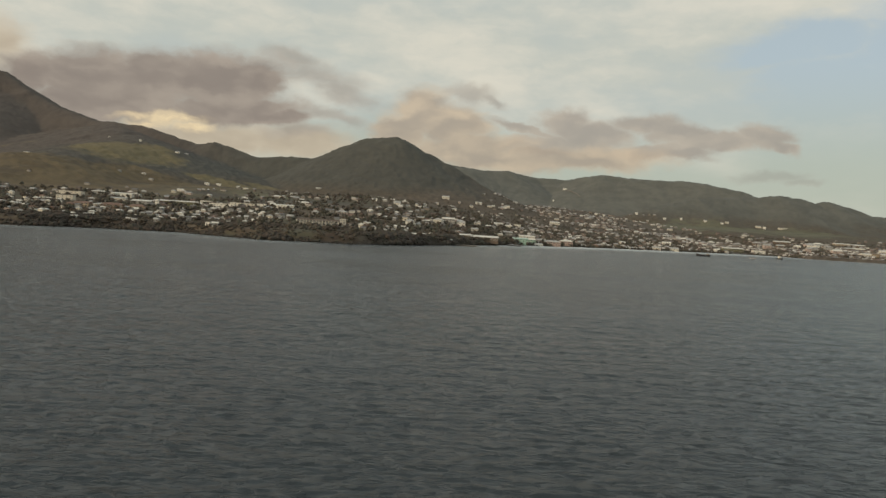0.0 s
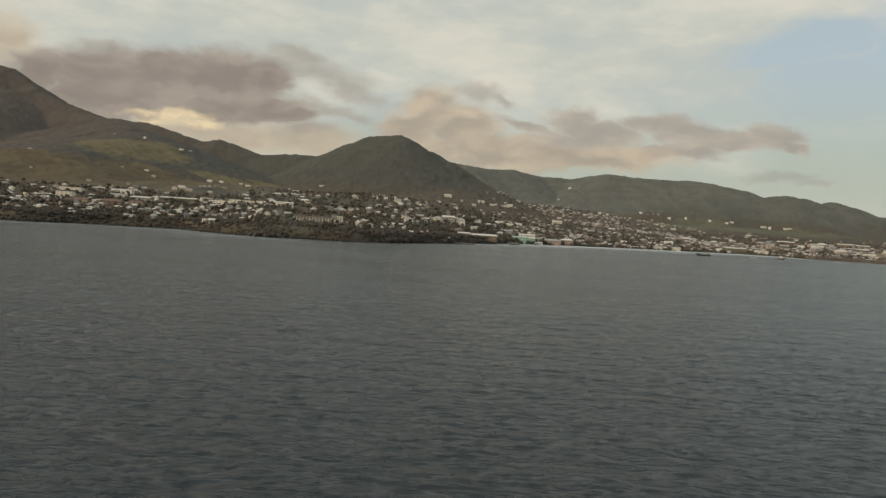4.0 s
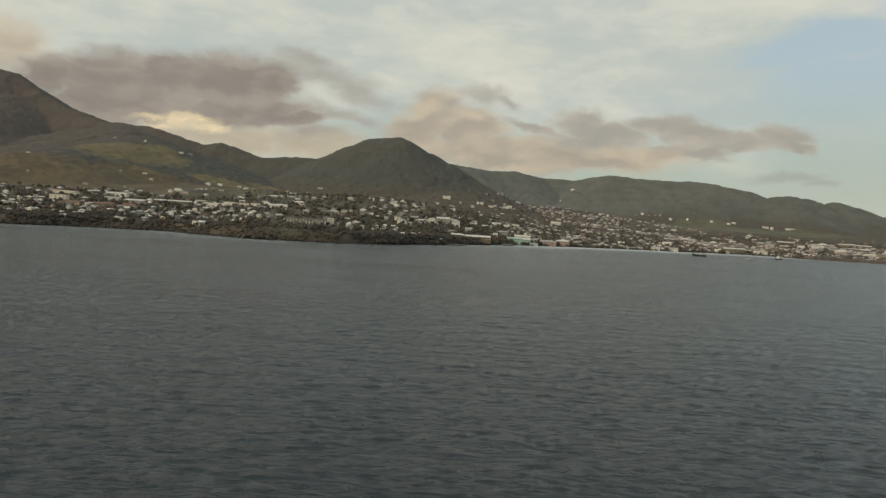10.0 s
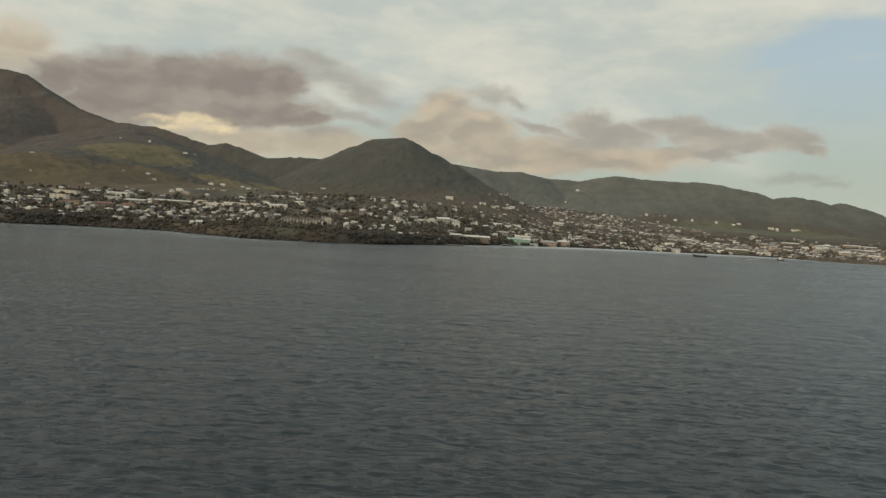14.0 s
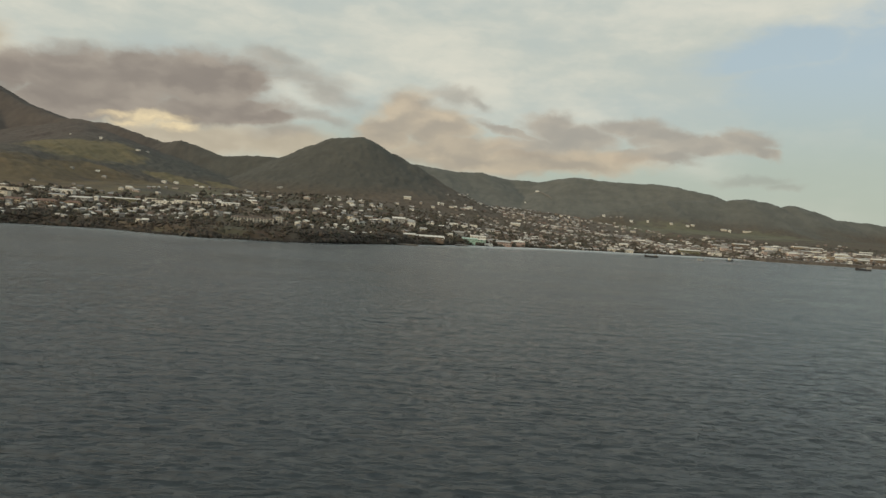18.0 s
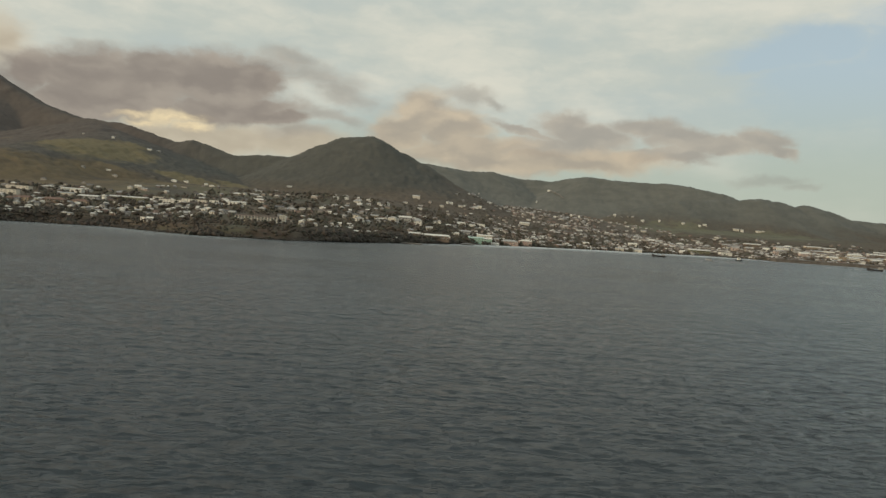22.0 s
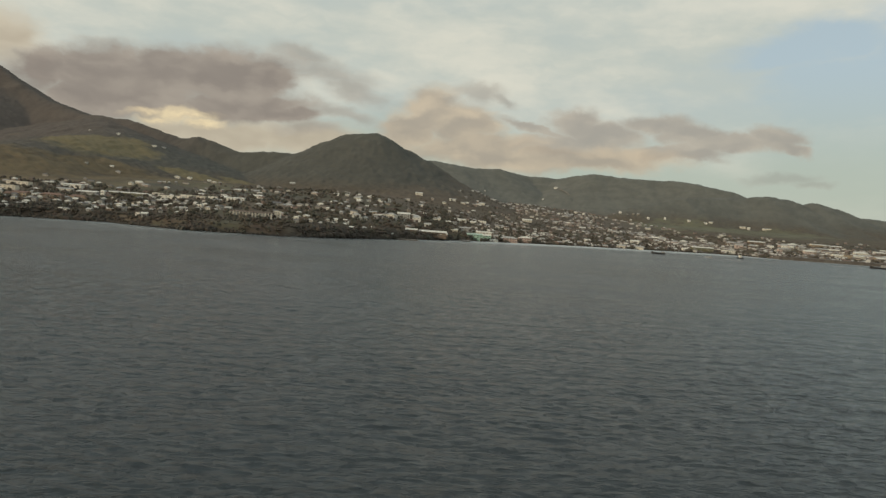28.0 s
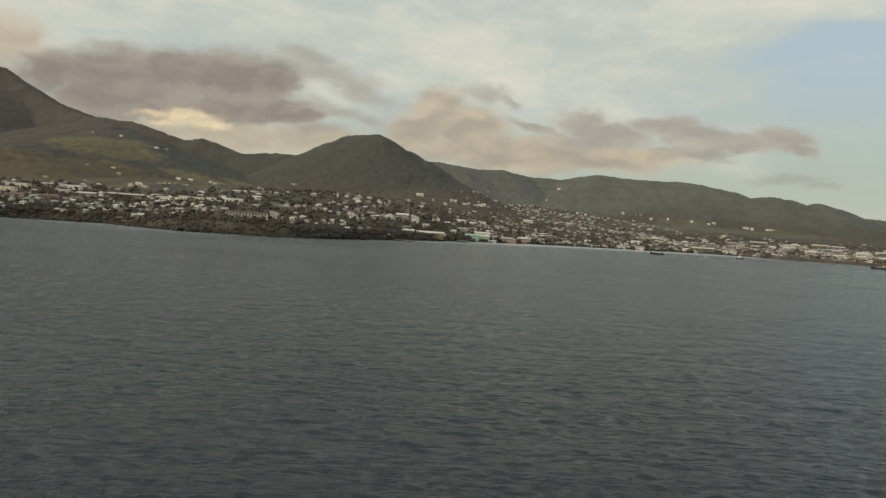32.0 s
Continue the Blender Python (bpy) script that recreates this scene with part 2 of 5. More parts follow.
PASTURES = [(-640, 1330, 330, 120), (-760, 1500, 260, 150), (-700, 1700, 150, 130), (-560, 1680, 210, 130), (-420, 1560, 150, 90), (-260, 1800, 90, 60),
            (260, 3500, 260, 160), (1040, 2640, 480, 240), (1330, 2720, 270, 150), (-1750, 2500, 300, 160)]
MEADOWS = [(-880, 1990, 150, 270), (-590, 1940, 120, 70), (-510, 2040, 70, 60)]
LAND = material("land_cover_and_haze", land_colour, 0.95, 0.0, 2.5)


def sea_material():
    m = bpy.data.materials.new("sea_water")
    m.use_nodes = True
    m.node_tree.nodes.clear()
    N = Nodes(m.node_tree)
    shader = N.add("ShaderNodeBsdfPrincipled")
    place = N.add("ShaderNodeNewGeometry").outputs["Position"]
    patch = N.noise(N.vec("MULTIPLY", place, (0.5, 1.0, 1.0)), 0.011, 4.0, 0.6)[0]
    shoal = N.add("ShaderNodeAttribute")
    shoal.attribute_name = "shallow"
    deep = N.mix(N.smooth(patch, 0.3, 0.7), (0.021, 0.027, 0.029), (0.029, 0.036, 0.039))
    N.put(shader.inputs["Base Color"], N.mix(shoal.outputs["Fac"], deep, (0.16, 0.19, 0.19)))
    N.put(shader.inputs["Specular IOR Level"], N.math("SUBTRACT", 0.5, N.math("MULTIPLY", shoal.outputs["Fac"], 0.4)))
    N.put(shader.inputs["Roughness"], N.smooth(patch, 0.3, 0.7, 0.18, 0.27))
    shader.inputs["IOR"].default_value = 1.333
    ripple = N.noise(N.vec("MULTIPLY", place, (0.55, 1.0, 1.0)), 2.2, 4.0, 0.6)[0]
    chop = N.noise(N.vec("MULTIPLY", place, (0.42, 1.0, 1.0)), 0.74, 3.0, 0.58)[0]
    bump = N.add("ShaderNodeBump")
    N.put(bump.inputs["Strength"], N.math("SUBTRACT", 1.0, N.math("MULTIPLY", shoal.outputs["Fac"], 0.75)))
    bump.inputs["Distance"].default_value = 1.0
    swell = N.noise(N.vec("MULTIPLY", place, (0.40, 1.0, 1.0)), 0.13, 2.0, 0.5)[0]
    N.put(bump.inputs["Height"], N.math("ADD", N.math("ADD", N.math("MULTIPLY", ripple, 0.09), N.smooth(chop, 0.42, 0.76, 0.0, 0.31)), N.math("MULTIPLY", swell, 2.2)))
    N.put(shader.inputs["Normal"], bump.outputs[0])
    surf = N.add("ShaderNodeBsdfDiffuse")
    surf.inputs[0].default_value = (0.74, 0.76, 0.74, 1)
    blend = N.add("ShaderNodeMixShader")
    streak = N.noise(N.vec("MULTIPLY", place, (0.3, 1.0, 1.0)), 0.03, 4.0, 0.6)[0]
    N.put(blend.inputs[0], N.math("MULTIPLY", shoal.outputs["Fac"], N.smooth(streak, 0.3, 0.7, 0.35, 0.85)))
    N.put(blend.inputs[1], shader.outputs[0])
    N.put(blend.inputs[2], surf.outputs[0])
    N.put(N.add("ShaderNodeOutputMaterial").inputs[0], blend.outputs[0])
    return m


SEA = sea_material()


# ---------------------------------------------------------------- the land's form
def lattice(ix, iy, seed):
    n = (ix * 374761393 + iy * 668265263 + seed * 974711) & 0x7FFFFFFF
    n = ((n ^ (n >> 13)) * 1274126177) & 0x7FFFFFFF
    return ((n ^ (n >> 16)) & 0xFFFF) / 65535.0


def rough_field(x, y, size, octaves=4, seed=1):
    """Smooth random heights about 0, from -1 to 1, with bumps of that size in metres."""
    total, weight, out = 0.0, 1.0, np.zeros_like(x, dtype=float)
    for k in range(octaves):
        u, v = x / size * 2 ** k + 31.7 * k, y / size * 2 ** k + 17.3 * k
        iu, iv = np.floor(u).astype(np.int64), np.floor(v).astype(np.int64)
        fu, fv = u - iu, v - iv
        fu, fv = fu * fu * (3 - 2 * fu), fv * fv * (3 - 2 * fv)
        c = [lattice(iu + p, iv + q, seed + k) for p, q in ((0, 0), (1, 0), (0, 1), (1, 1))]
        out += weight * ((c[0] * (1 - fu) + c[1] * fu) * (1 - fv) + (c[2] * (1 - fu) + c[3] * fu) * fv - 0.5) * 2
        total, weight = total + weight, weight * 0.5
    return out / total


SHORE = [(-6000, 500), (-1500, 640), (-700, 780), (-500, 838), (-430, 912), (-340, 930), (-271, 884), (-204, 850), (-110, 890),
         (-48, 976), (28, 1110), (131, 1320), (258, 1468), (401, 1590), (548, 1680), (740, 1810), (850, 1828), (890, 1745),
         (1100, 1765), (1400, 1800), (2600, 2000), (6000, 2300)]


def shore(x):
    sx, sy = np.array(SHORE, dtype=float).T
    return np.interp(x, sx, sy) + 7 * rough_field(np.asarray(x, dtype=float), np.zeros_like(x, dtype=float), 70, 3, 5)


# crests of the ranges, as (x, y, height), with how steeply and how roundly they fall away
GREAT_MOUNTAIN = [(-3300, 4000, 760), (-2750, 3900, 770), (-2451, 3800, 706), (-2327, 3750, 678), (-2087, 3600, 567), (-1865, 3450, 475),
                  (-1588, 3250, 402), (-1333, 3050, 362), (-1199, 2950, 345), (-988, 2850, 288), (-893, 2800, 286),
                  (-715, 2700, 237), (-484, 2650, 243), (-300, 2620, 240)]
SPUR = [(-1450, 3150, 375), (-1200, 2700, 300), (-985, 2290, 238), (-960, 1950, 185), (-900, 1560, 128), (-830, 1250, 62)]
WEST_SPUR = [(-2200, 3600, 560), (-1950, 2800, 300), (-1700, 2200, 180), (-1500, 1700, 90)]
CONE = [(-440, 2610, 252), (-342, 2560, 288), (-262, 2520, 317), (-180, 2500, 319), (-83, 2480, 272), (-19, 2450, 240), (75, 2385, 170)]
BACK_RANGE = [(-900, 4100, 340), (-217, 4100, 366), (-6, 4100, 370), (75, 4100, 362), (219, 4150, 352), (356, 4200, 360), (520, 4250, 334),
              (706, 4250, 329), (801, 4200, 351), (903, 4100, 363), (1012, 4050, 348), (1214, 4000, 344), (1396, 3900, 334),
              (1527, 3800, 301), (1600, 3700, 250)]
FRONT_RANGE = [(780, 2930, 120), (867, 3000, 152), (1083, 3100, 202), (1295, 3200, 224), (1366, 3200, 228), (1481, 3200, 245), (1575, 3200, 236),
               (1623, 3200, 219), (1683, 3200, 230), (1778, 3200, 211), (1849, 3200, 178), (1930, 3200, 178), (2080, 3200, 170), (2700, 3300, 120)]
UPLAND = [(120, 2330, 80), (330, 2600, 113), (470, 2660, 105), (600, 2740, 90)]
RANGES = [(UPLAND, 0.02, 150), (GREAT_MOUNTAIN, 0.58, 40), (SPUR, 0.20, 90), (WEST_SPUR, 0.22, 120), (CONE, 0.50, 34), (BACK_RANGE, 0.42, 50), (FRONT_RANGE, 0.40, 45)]


def crest_fall(x, y, crest, slope, soft):
    best = np.full(x.shape, -1e9)
    for (x0, y0, z0), (x1, y1, z1) in zip(crest, crest[1:]):
        ax, ay = x1 - x0, y1 - y0
        s = np.clip(((x - x0) * ax + (y - y0) * ay) / (ax * ax + ay * ay), 0, 1)
        away = np.hypot(x - x0 - s * ax, y - y0 - s * ay)
        away = np.sqrt(away ** 2 + soft ** 2) - soft
        fall = slope * 520 * (1 - np.exp(-away / 520)) + 0.165 * away
        best = np.maximum(best, z0 + s * (z1 - z0) - fall)
    return best


def smooth_max(a, b, k):
    h = np.clip(0.5 + 0.5 * (a - b) / k, 0, 1)
    return b + (a - b) * h + k * h * (1 - h) * 0.5


def land(x, y):
    """The height of the ground over the sea."""
    x, y = np.asarray(x, dtype=float), np.asarray(y, dtype=float)
    d = y - shore(x)
    left = np.clip((260 - x) / 420, 0, 1)
    bluff = 2.0 + 9.0 * left
    rise = np.clip(d / 26, 0, 1)
    plain = bluff * rise * rise * (3 - 2 * rise) + 0.092 * np.clip(d - 20, 0, 700) + 0.045 * np.clip(d - 720, 0, 5000)
    plain = plain + 2.6 * rough_field(x, y, 90, 3, 9) * np.clip(d / 120, 0, 1) - 30 * np.clip(-d / 60, 0, 1)
    hills = None
    for crest, slope, soft in RANGES:
        h = crest_fall(x, y, crest, slope, soft)
        hills = h if hills is None else smooth_max(hills, h, 14)
    hills = hills - 0.5 * np.clip(160 - d, 0, 400)
    high = np.clip((hills - 60) / 160, 0, 1)
    gullies = 1 - np.abs(rough_field(x, y * 0.55, 210, 4, 3)) * 2
    hills = hills + high * (5 * rough_field(x, y, 60, 3, 7) - 13 * (gullies - 0.45) * np.clip((hills - 90) / 200, 0, 1)) * 0.55
    return smooth_max(plain, hills, 12)


def sheet(name, xs, ys, zs, mat):
    """A grid of points as one smooth mesh."""
    rows, cols = xs.shape
    verts = np.stack([xs, ys, zs], -1).reshape(-1, 3)
    i = np.arange(rows * cols).reshape(rows, cols)
    quads = np.stack([i[:-1, :-1], i[:-1, 1:], i[1:, 1:], i[1:, :-1]], -1).reshape(-1, 4)
    me = bpy.data.meshes.new(name)
    me.from_pydata(verts.tolist(), [], quads.tolist())
    me.polygons.foreach_set("use_smooth", np.ones(len(quads), dtype=bool))
    me.materials.append(mat)
    return new(name, me)


angles = np.concatenate([np.linspace(-1.25, -0.66, 40)[:-1], np.linspace(-0.66, 0.66, 760), np.linspace(0.66, 1.25, 40)[1:]])
depths = np.concatenate([np.geomspace(560, 2400, 330)[:-1], np.geomspace(2400, 4950, 150)])
A, D = np.meshgrid(np.tan(angles), depths)
gx, gy = 60 + A * D, D
gz = land(gx, gy)
crown = rough_field(gx, gy, 15, 2, 21)
gz = gz + np.clip((gz - 45) / 60, 0, 1) * 3.8 * crown
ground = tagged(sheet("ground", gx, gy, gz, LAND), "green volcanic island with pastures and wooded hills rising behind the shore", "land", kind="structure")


def track(points, wide, mat, label):
    """A dirt road that lies on the land, from point to point."""
    xs, ys = [], []
    for (x0, y0), (x1, y1) in zip(points, points[1:]):
        for k in np.linspace(0, 1, 9):
            xs.append(x0 + k * (x1 - x0))
            ys.append(y0 + k * (y1 - y0))
    xs, ys = np.array(xs), np.array(ys)
    across_x = xs[:, None] + np.linspace(-wide, wide, 5)[None, :] * 0.5
    deep_y = ys[:, None] + np.zeros((1, 5))
    return tagged(sheet("road", across_x, deep_y, land(across_x, deep_y) + 4.2, mat), label, "road", kind="structure")


def waves(x, y, step):
    """Short-crested wind sea: many trains of waves that crowd the water towards their crests, so that these are narrow."""
    z, ax, ay = np.zeros_like(x), np.zeros_like(x), np.zeros_like(x)
    rng = np.random.RandomState(4)
    for k in range(64):
        length = 1.0 * 5.5 ** (k / 63.0)
        turn = math.radians(86) + rng.normal(0, 0.36)
        phase, kk = rng.uniform(0, 6.28), 2 * math.pi / length
        tall = 0.0095 * length ** 0.35
        keep = tall * np.clip((length / step - 2.2) / 2.0, 0, 1)
        run = kk * (x * math.cos(turn) + y * math.sin(turn)) + phase + 0.8 * rough_field(x, y, length * 9, 1, 40 + k)
        z += keep * np.sin(run)
        side = 0.95 * keep * np.cos(run)
        ax, ay = ax + side * math.cos(turn), ay + side * math.sin(turn)
    return x + ax, y + ay, z


near = np.geomspace(72, 900, 800)
rows_y = np.concatenate([[-6000, -1200, -200, 20], near, np.linspace(912, 2050, 130), [2600, 4990]])
fan = np.linspace(-0.74, 0.74, 800)
wx, wy = [], []
for y in rows_y:
    r = min(max(y, 60), 900)
    inner = 60 + fan * (r + 115)
    wx.append(np.concatenate([[-6000, -2500], inner, [2700, 6000]]))
    wy.append(np.full(804, y))
wx, wy = np.array(wx, dtype=float), np.array(wy, dtype=float)
step = np.maximum(np.clip(wy, 60, 900) * 0.0032, (np.clip(wy, 60, 900) + 115) * 1.48 / 800)
sx, sy, wz = waves(wx, wy, step)
for flat_part in (np.s_[:4], np.s_[-2:], np.s_[:, :3], np.s_[:, -3:]):
    sx[flat_part], sy[flat_part], wz[flat_part] = wx[flat_part], wy[flat_part], 0
sea = tagged(sheet("water", sx, sy, wz, SEA), "dark grey-green sea with small wind waves", "sea", kind="structure")
off_shore = shore(wx.ravel()) - wy.ravel()
pale = np.clip(1 - off_shore / 260, 0, 1) ** 2.0 * np.clip((wx.ravel() + 20) / 260, 0.0, 1) + np.clip(1 - off_shore / 120, 0, 1) * np.clip((-120 - wx.ravel()) / 200, 0, 0.22)
layer = sea.data.attributes.new("shallow", "FLOAT", "POINT")
layer.data.foreach_set("value", pale.astype(np.float32))
# ---------------------------------------------------------------- paints and surfaces of the town
WALLS = {
    "white": mottled("white_paint", (0.66, 0.61, 0.53), (0.79, 0.74, 0.65), 0.30),
    "cream": mottled("cream_paint", (0.56, 0.50, 0.41), (0.69, 0.62, 0.51), 0.30),
    "pink": mottled("pink_paint", (0.42, 0.32, 0.27), (0.52, 0.41, 0.35), 0.30),
    "grey": mottled("grey_render", (0.25, 0.24, 0.22), (0.37, 0.35, 0.32), 0.30),
    "ochre": mottled("ochre_paint", (0.29, 0.22, 0.145), (0.38, 0.29, 0.20), 0.30),
    "brown": mottled("brown_boards", (0.14, 0.10, 0.075), (0.23, 0.17, 0.125), 0.40),
    "mint": mottled("mint_green_paint", (0.26, 0.39, 0.30), (0.34, 0.48, 0.38), 0.25),
    "terracotta": mottled("terracotta_paint", (0.31, 0.215, 0.175), (0.40, 0.285, 0.235), 0.25),
    "olive": mottled("olive_paint", (0.13, 0.12, 0.07), (0.19, 0.175, 0.10), 0.25)}
ROOFS = {
    "white": mottled("white_metal_roof", (0.58, 0.54, 0.47), (0.74, 0.70, 0.61), 0.25, 0.5),
    "zinc": mottled("weathered_zinc_roof", (0.29, 0.275, 0.25), (0.45, 0.43, 0.39), 0.25, 0.5),
    "rust": mottled("rust_red_roof", (0.15, 0.095, 0.072), (0.22, 0.140, 0.105), 0.25, 0.7),
    "brown": mottled("brown_shingle_roof", (0.10, 0.075, 0.06), (0.17, 0.13, 0.10), 0.35),
    "grey": mottled("dark_grey_roof", (0.12, 0.12, 0.12), (0.21, 0.20, 0.19), 0.3),
    "green": mottled("pale_green_roof", (0.36, 0.47, 0.40), (0.48, 0.60, 0.50), 0.3, 0.5)}
GLASS = mottled("dark_window_glass", (0.025, 0.03, 0.032), (0.05, 0.055, 0.058), 0.5, 0.12)
TRIM = mottled("pale_trim", (0.55, 0.53, 0.48), (0.68, 0.65, 0.60), 0.6)
DOOR = mottled("dark_door_paint", (0.08, 0.06, 0.045), (0.14, 0.10, 0.08), 0.8)
CONCRETE = mottled("stained_concrete", (0.16, 0.15, 0.135), (0.30, 0.28, 0.25), 0.25)
QUAY = mottled("weathered_quay_stone", (0.095, 0.080, 0.068), (0.165, 0.142, 0.122), 0.12)
DIRT = mottled("pale_dirt", (0.15, 0.13, 0.105), (0.21, 0.18, 0.15), 0.1)
ROCK = mottled("wet_lava_rock", (0.035, 0.031, 0.027), (0.10, 0.085, 0.07), 0.25)
BARK = mottled("grey_bark", (0.07, 0.055, 0.04), (0.14, 0.11, 0.085), 1.2)
LEAF_TONES = [("deep_green_leaves", (0.066, 0.063, 0.049), (0.098, 0.094, 0.072)), ("olive_leaves", (0.078, 0.066, 0.050), (0.112, 0.096, 0.073)),
              ("dusky_leaves", (0.072, 0.058, 0.047), (0.104, 0.084, 0.067))]
LEAVES = [mottled(n, a, b, 0.6, 0.95) for n, a, b in LEAF_TONES]
HULL = mottled("black_hull_paint", (0.018, 0.018, 0.020), (0.05, 0.045, 0.042), 0.5, 0.5)
STEEL = mottled("dark_steel", (0.05, 0.05, 0.05), (0.12, 0.115, 0.11), 0.8, 0.5, 0.6)


def island_tones(name, tones, rough=0.85):
    """One surface in which every separate piece takes its own tone."""
    def build(N, here, place):
        pick = N.add("ShaderNodeNewGeometry").outputs["Random Per Island"]
        ramp = N.add("ShaderNodeValToRGB")
        ramp.color_ramp.interpolation = "CONSTANT"
        while len(ramp.color_ramp.elements) < len(tones):
            ramp.color_ramp.elements.new(0.5)
        for i, t in enumerate(tones):
            ramp.color_ramp.elements[i].position = i / len(tones)
            ramp.color_ramp.elements[i].color = (*t, 1)
        N.put(ramp.inputs[0], pick)
        stain = N.noise(place, 0.4, 4.0, 0.6)[0]
        return N.mix(N.smooth(stain, 0.2, 0.8, 0.35, 0.0), ramp.outputs[0], (0.10, 0.09, 0.08))
    return material(name, build, rough)


FAR_WALLS = island_tones("far_house_walls", [(0.60, 0.55, 0.48), (0.40, 0.34, 0.29), (0.28, 0.25, 0.22), (0.28, 0.21, 0.18), (0.17, 0.14, 0.12),
                                             (0.44, 0.39, 0.34), (0.30, 0.25, 0.20), (0.22, 0.20, 0.18)])
FAR_ROOFS = island_tones("far_house_roofs", [(0.42, 0.41, 0.39), (0.17, 0.11, 0.085), (0.12, 0.095, 0.08), (0.72, 0.68, 0.60), (0.18, 0.17, 0.16),
                                             (0.30, 0.28, 0.26), (0.13, 0.10, 0.08), (0.54, 0.50, 0.44)])


SCRUB = island_tones("scrub_leaves", [(0.058, 0.048, 0.036), (0.066, 0.051, 0.040), (0.057, 0.053, 0.039), (0.072, 0.053, 0.042), (0.052, 0.045, 0.037)], 0.95)

# ---------------------------------------------------------------- building pieces
def mesh_of(name, bm, mat):
    me = bpy.data.meshes.new(name)
    bm.to_mesh(me)
    bm.free()
    me.materials.append(mat)
    return me


def part(name, bm, mat, parent, label=""):
    ob = new(name, mesh_of(name, bm, mat))
    ob.parent = parent
    return tagged(ob, label)


def shared(name, me, parent, m, label=""):
    """A part on a mesh that others use too."""
    ob = new(name, me)
    ob.parent = parent
    ob.matrix_basis = m
    return tagged(ob, label)


def box(bm, x0, x1, y0, y1, z0, z1, taper=0.0):
    t = taper
    v = [bm.verts.new(p) for p in ((x0, y0, z0), (x1, y0, z0), (x1, y1, z0), (x0, y1, z0),
                                   (x0 + t, y0 + t, z1), (x1 - t, y0 + t, z1), (x1 - t, y1 - t, z1), (x0 + t, y1 - t, z1))]
    for f in ((3, 2, 1, 0), (4, 5, 6, 7), (0, 1, 5, 4), (1, 2, 6, 5), (2, 3, 7, 6), (3, 0, 4, 7)):
        bm.faces.new([v[i] for i in f])
    return bm


def boxes(*all_of_them):
    bm = bmesh.new()
    for b in all_of_them:
        box(bm, *b)
    return bm


def roof_mesh(kind, w, d, h, over=0.5):
    """A roof of sheet metal with eaves of some thickness: hip, gable, shed or flat with a parapet."""
    bm = bmesh.new()
    x, y, t = w / 2 + over, d / 2 + over, 0.18
    if kind == "flat":
        box(bm, -x + over - 0.15, x - over + 0.15, -y + over - 0.15, y - over + 0.15, 0, 0.3)
        for b in ((-x + 0.4, x - 0.4, -y + 0.35, -y + 0.6), (-x + 0.4, x - 0.4, y - 0.6, y - 0.35), (-x + 0.35, -x + 0.6, -y + 0.62, y - 0.62), (x - 0.6, x - 0.35, -y + 0.62, y - 0.62)):
            box(bm, *b, 0.3, 0.75)
        return bm
    low = [bm.verts.new(p) for p in ((-x, -y, -t), (x, -y, -t), (x, y, -t), (-x, y, -t))]
    eave = [bm.verts.new(p) for p in ((-x, -y, 0), (x, -y, 0), (x, y, 0), (-x, y, 0))]
    if kind == "shed":
        eave[2].co.z = eave[3].co.z = h
        bm.faces.new(eave)
        low[2].co.z = low[3].co.z = h - t
        bm.faces.new(low[::-1])
    else:
        inset = min(y, x * 0.8) if kind == "hip" else 0.0
        a, b = bm.verts.new((-x + inset, 0, h)), bm.verts.new((x - inset, 0, h))
        bm.faces.new((eave[0], eave[1], b, a))
        bm.faces.new((eave[2], eave[3], a, b))
        bm.faces.new((eave[1], eave[2], b))
        bm.faces.new((eave[3], eave[0], a))
        bm.faces.new(low[::-1])
    for i in range(4):
        j = (i + 1) % 4
        bm.faces.new((low[i], low[j], eave[j], eave[i]))
    return bm


WINDOW_FRAME = mesh_of("window_frame", boxes((-0.75, 0.75, -0.10, 0.02, -0.70, -0.58), (-0.75, 0.75, -0.10, 0.02, 0.58, 0.70),
                                              (-0.75, -0.63, -0.10, 0.02, -0.58, 0.58), (0.63, 0.75, -0.10, 0.02, -0.58, 0.58),
                                              (-0.04, 0.04, -0.08, 0.02, -0.58, 0.58)), TRIM)
WINDOW_PANE = mesh_of("pane", boxes((-0.63, 0.63, -0.04, 0.02, -0.58, 0.58)), GLASS)
DOOR_LEAF = mesh_of("door", boxes((-0.5, 0.5, -0.06, 0.02, 0.0, 2.05)), DOOR)
LONG_PANE = mesh_of("pane", boxes((-1.3, 1.3, -0.04, 0.02, -0.55, 0.55)), GLASS)
LONG_FRAME = mesh_of("window_frame", boxes((-1.42, 1.42, -0.10, 0.02, -0.67, -0.55), (-1.42, 1.42, -0.10, 0.02, 0.55, 0.67),
                                            (-1.42, -1.3, -0.10, 0.02, -0.55, 0.55), (1.3, 1.42, -0.10, 0.02, -0.55, 0.55)), TRIM)


def window(parent, x, y, z, long=False, turn=0):
    ob = shared("window", LONG_FRAME if long else WINDOW_FRAME, parent, pose(x, y, z, 0, 0, turn))
    shared("pane", LONG_PANE if long else WINDOW_PANE, ob, Matrix())
    return ob


taken = []          # places already built on: x, y, radius


def settle(x, y, r):
    taken.append((x, y, r))
    return float(land(np.array([x]), np.array([y]))[0])


def free(x, y, r):
    return all((x - a) ** 2 + (y - b) ** 2 > (r + c) ** 2 for a, b, c in taken)


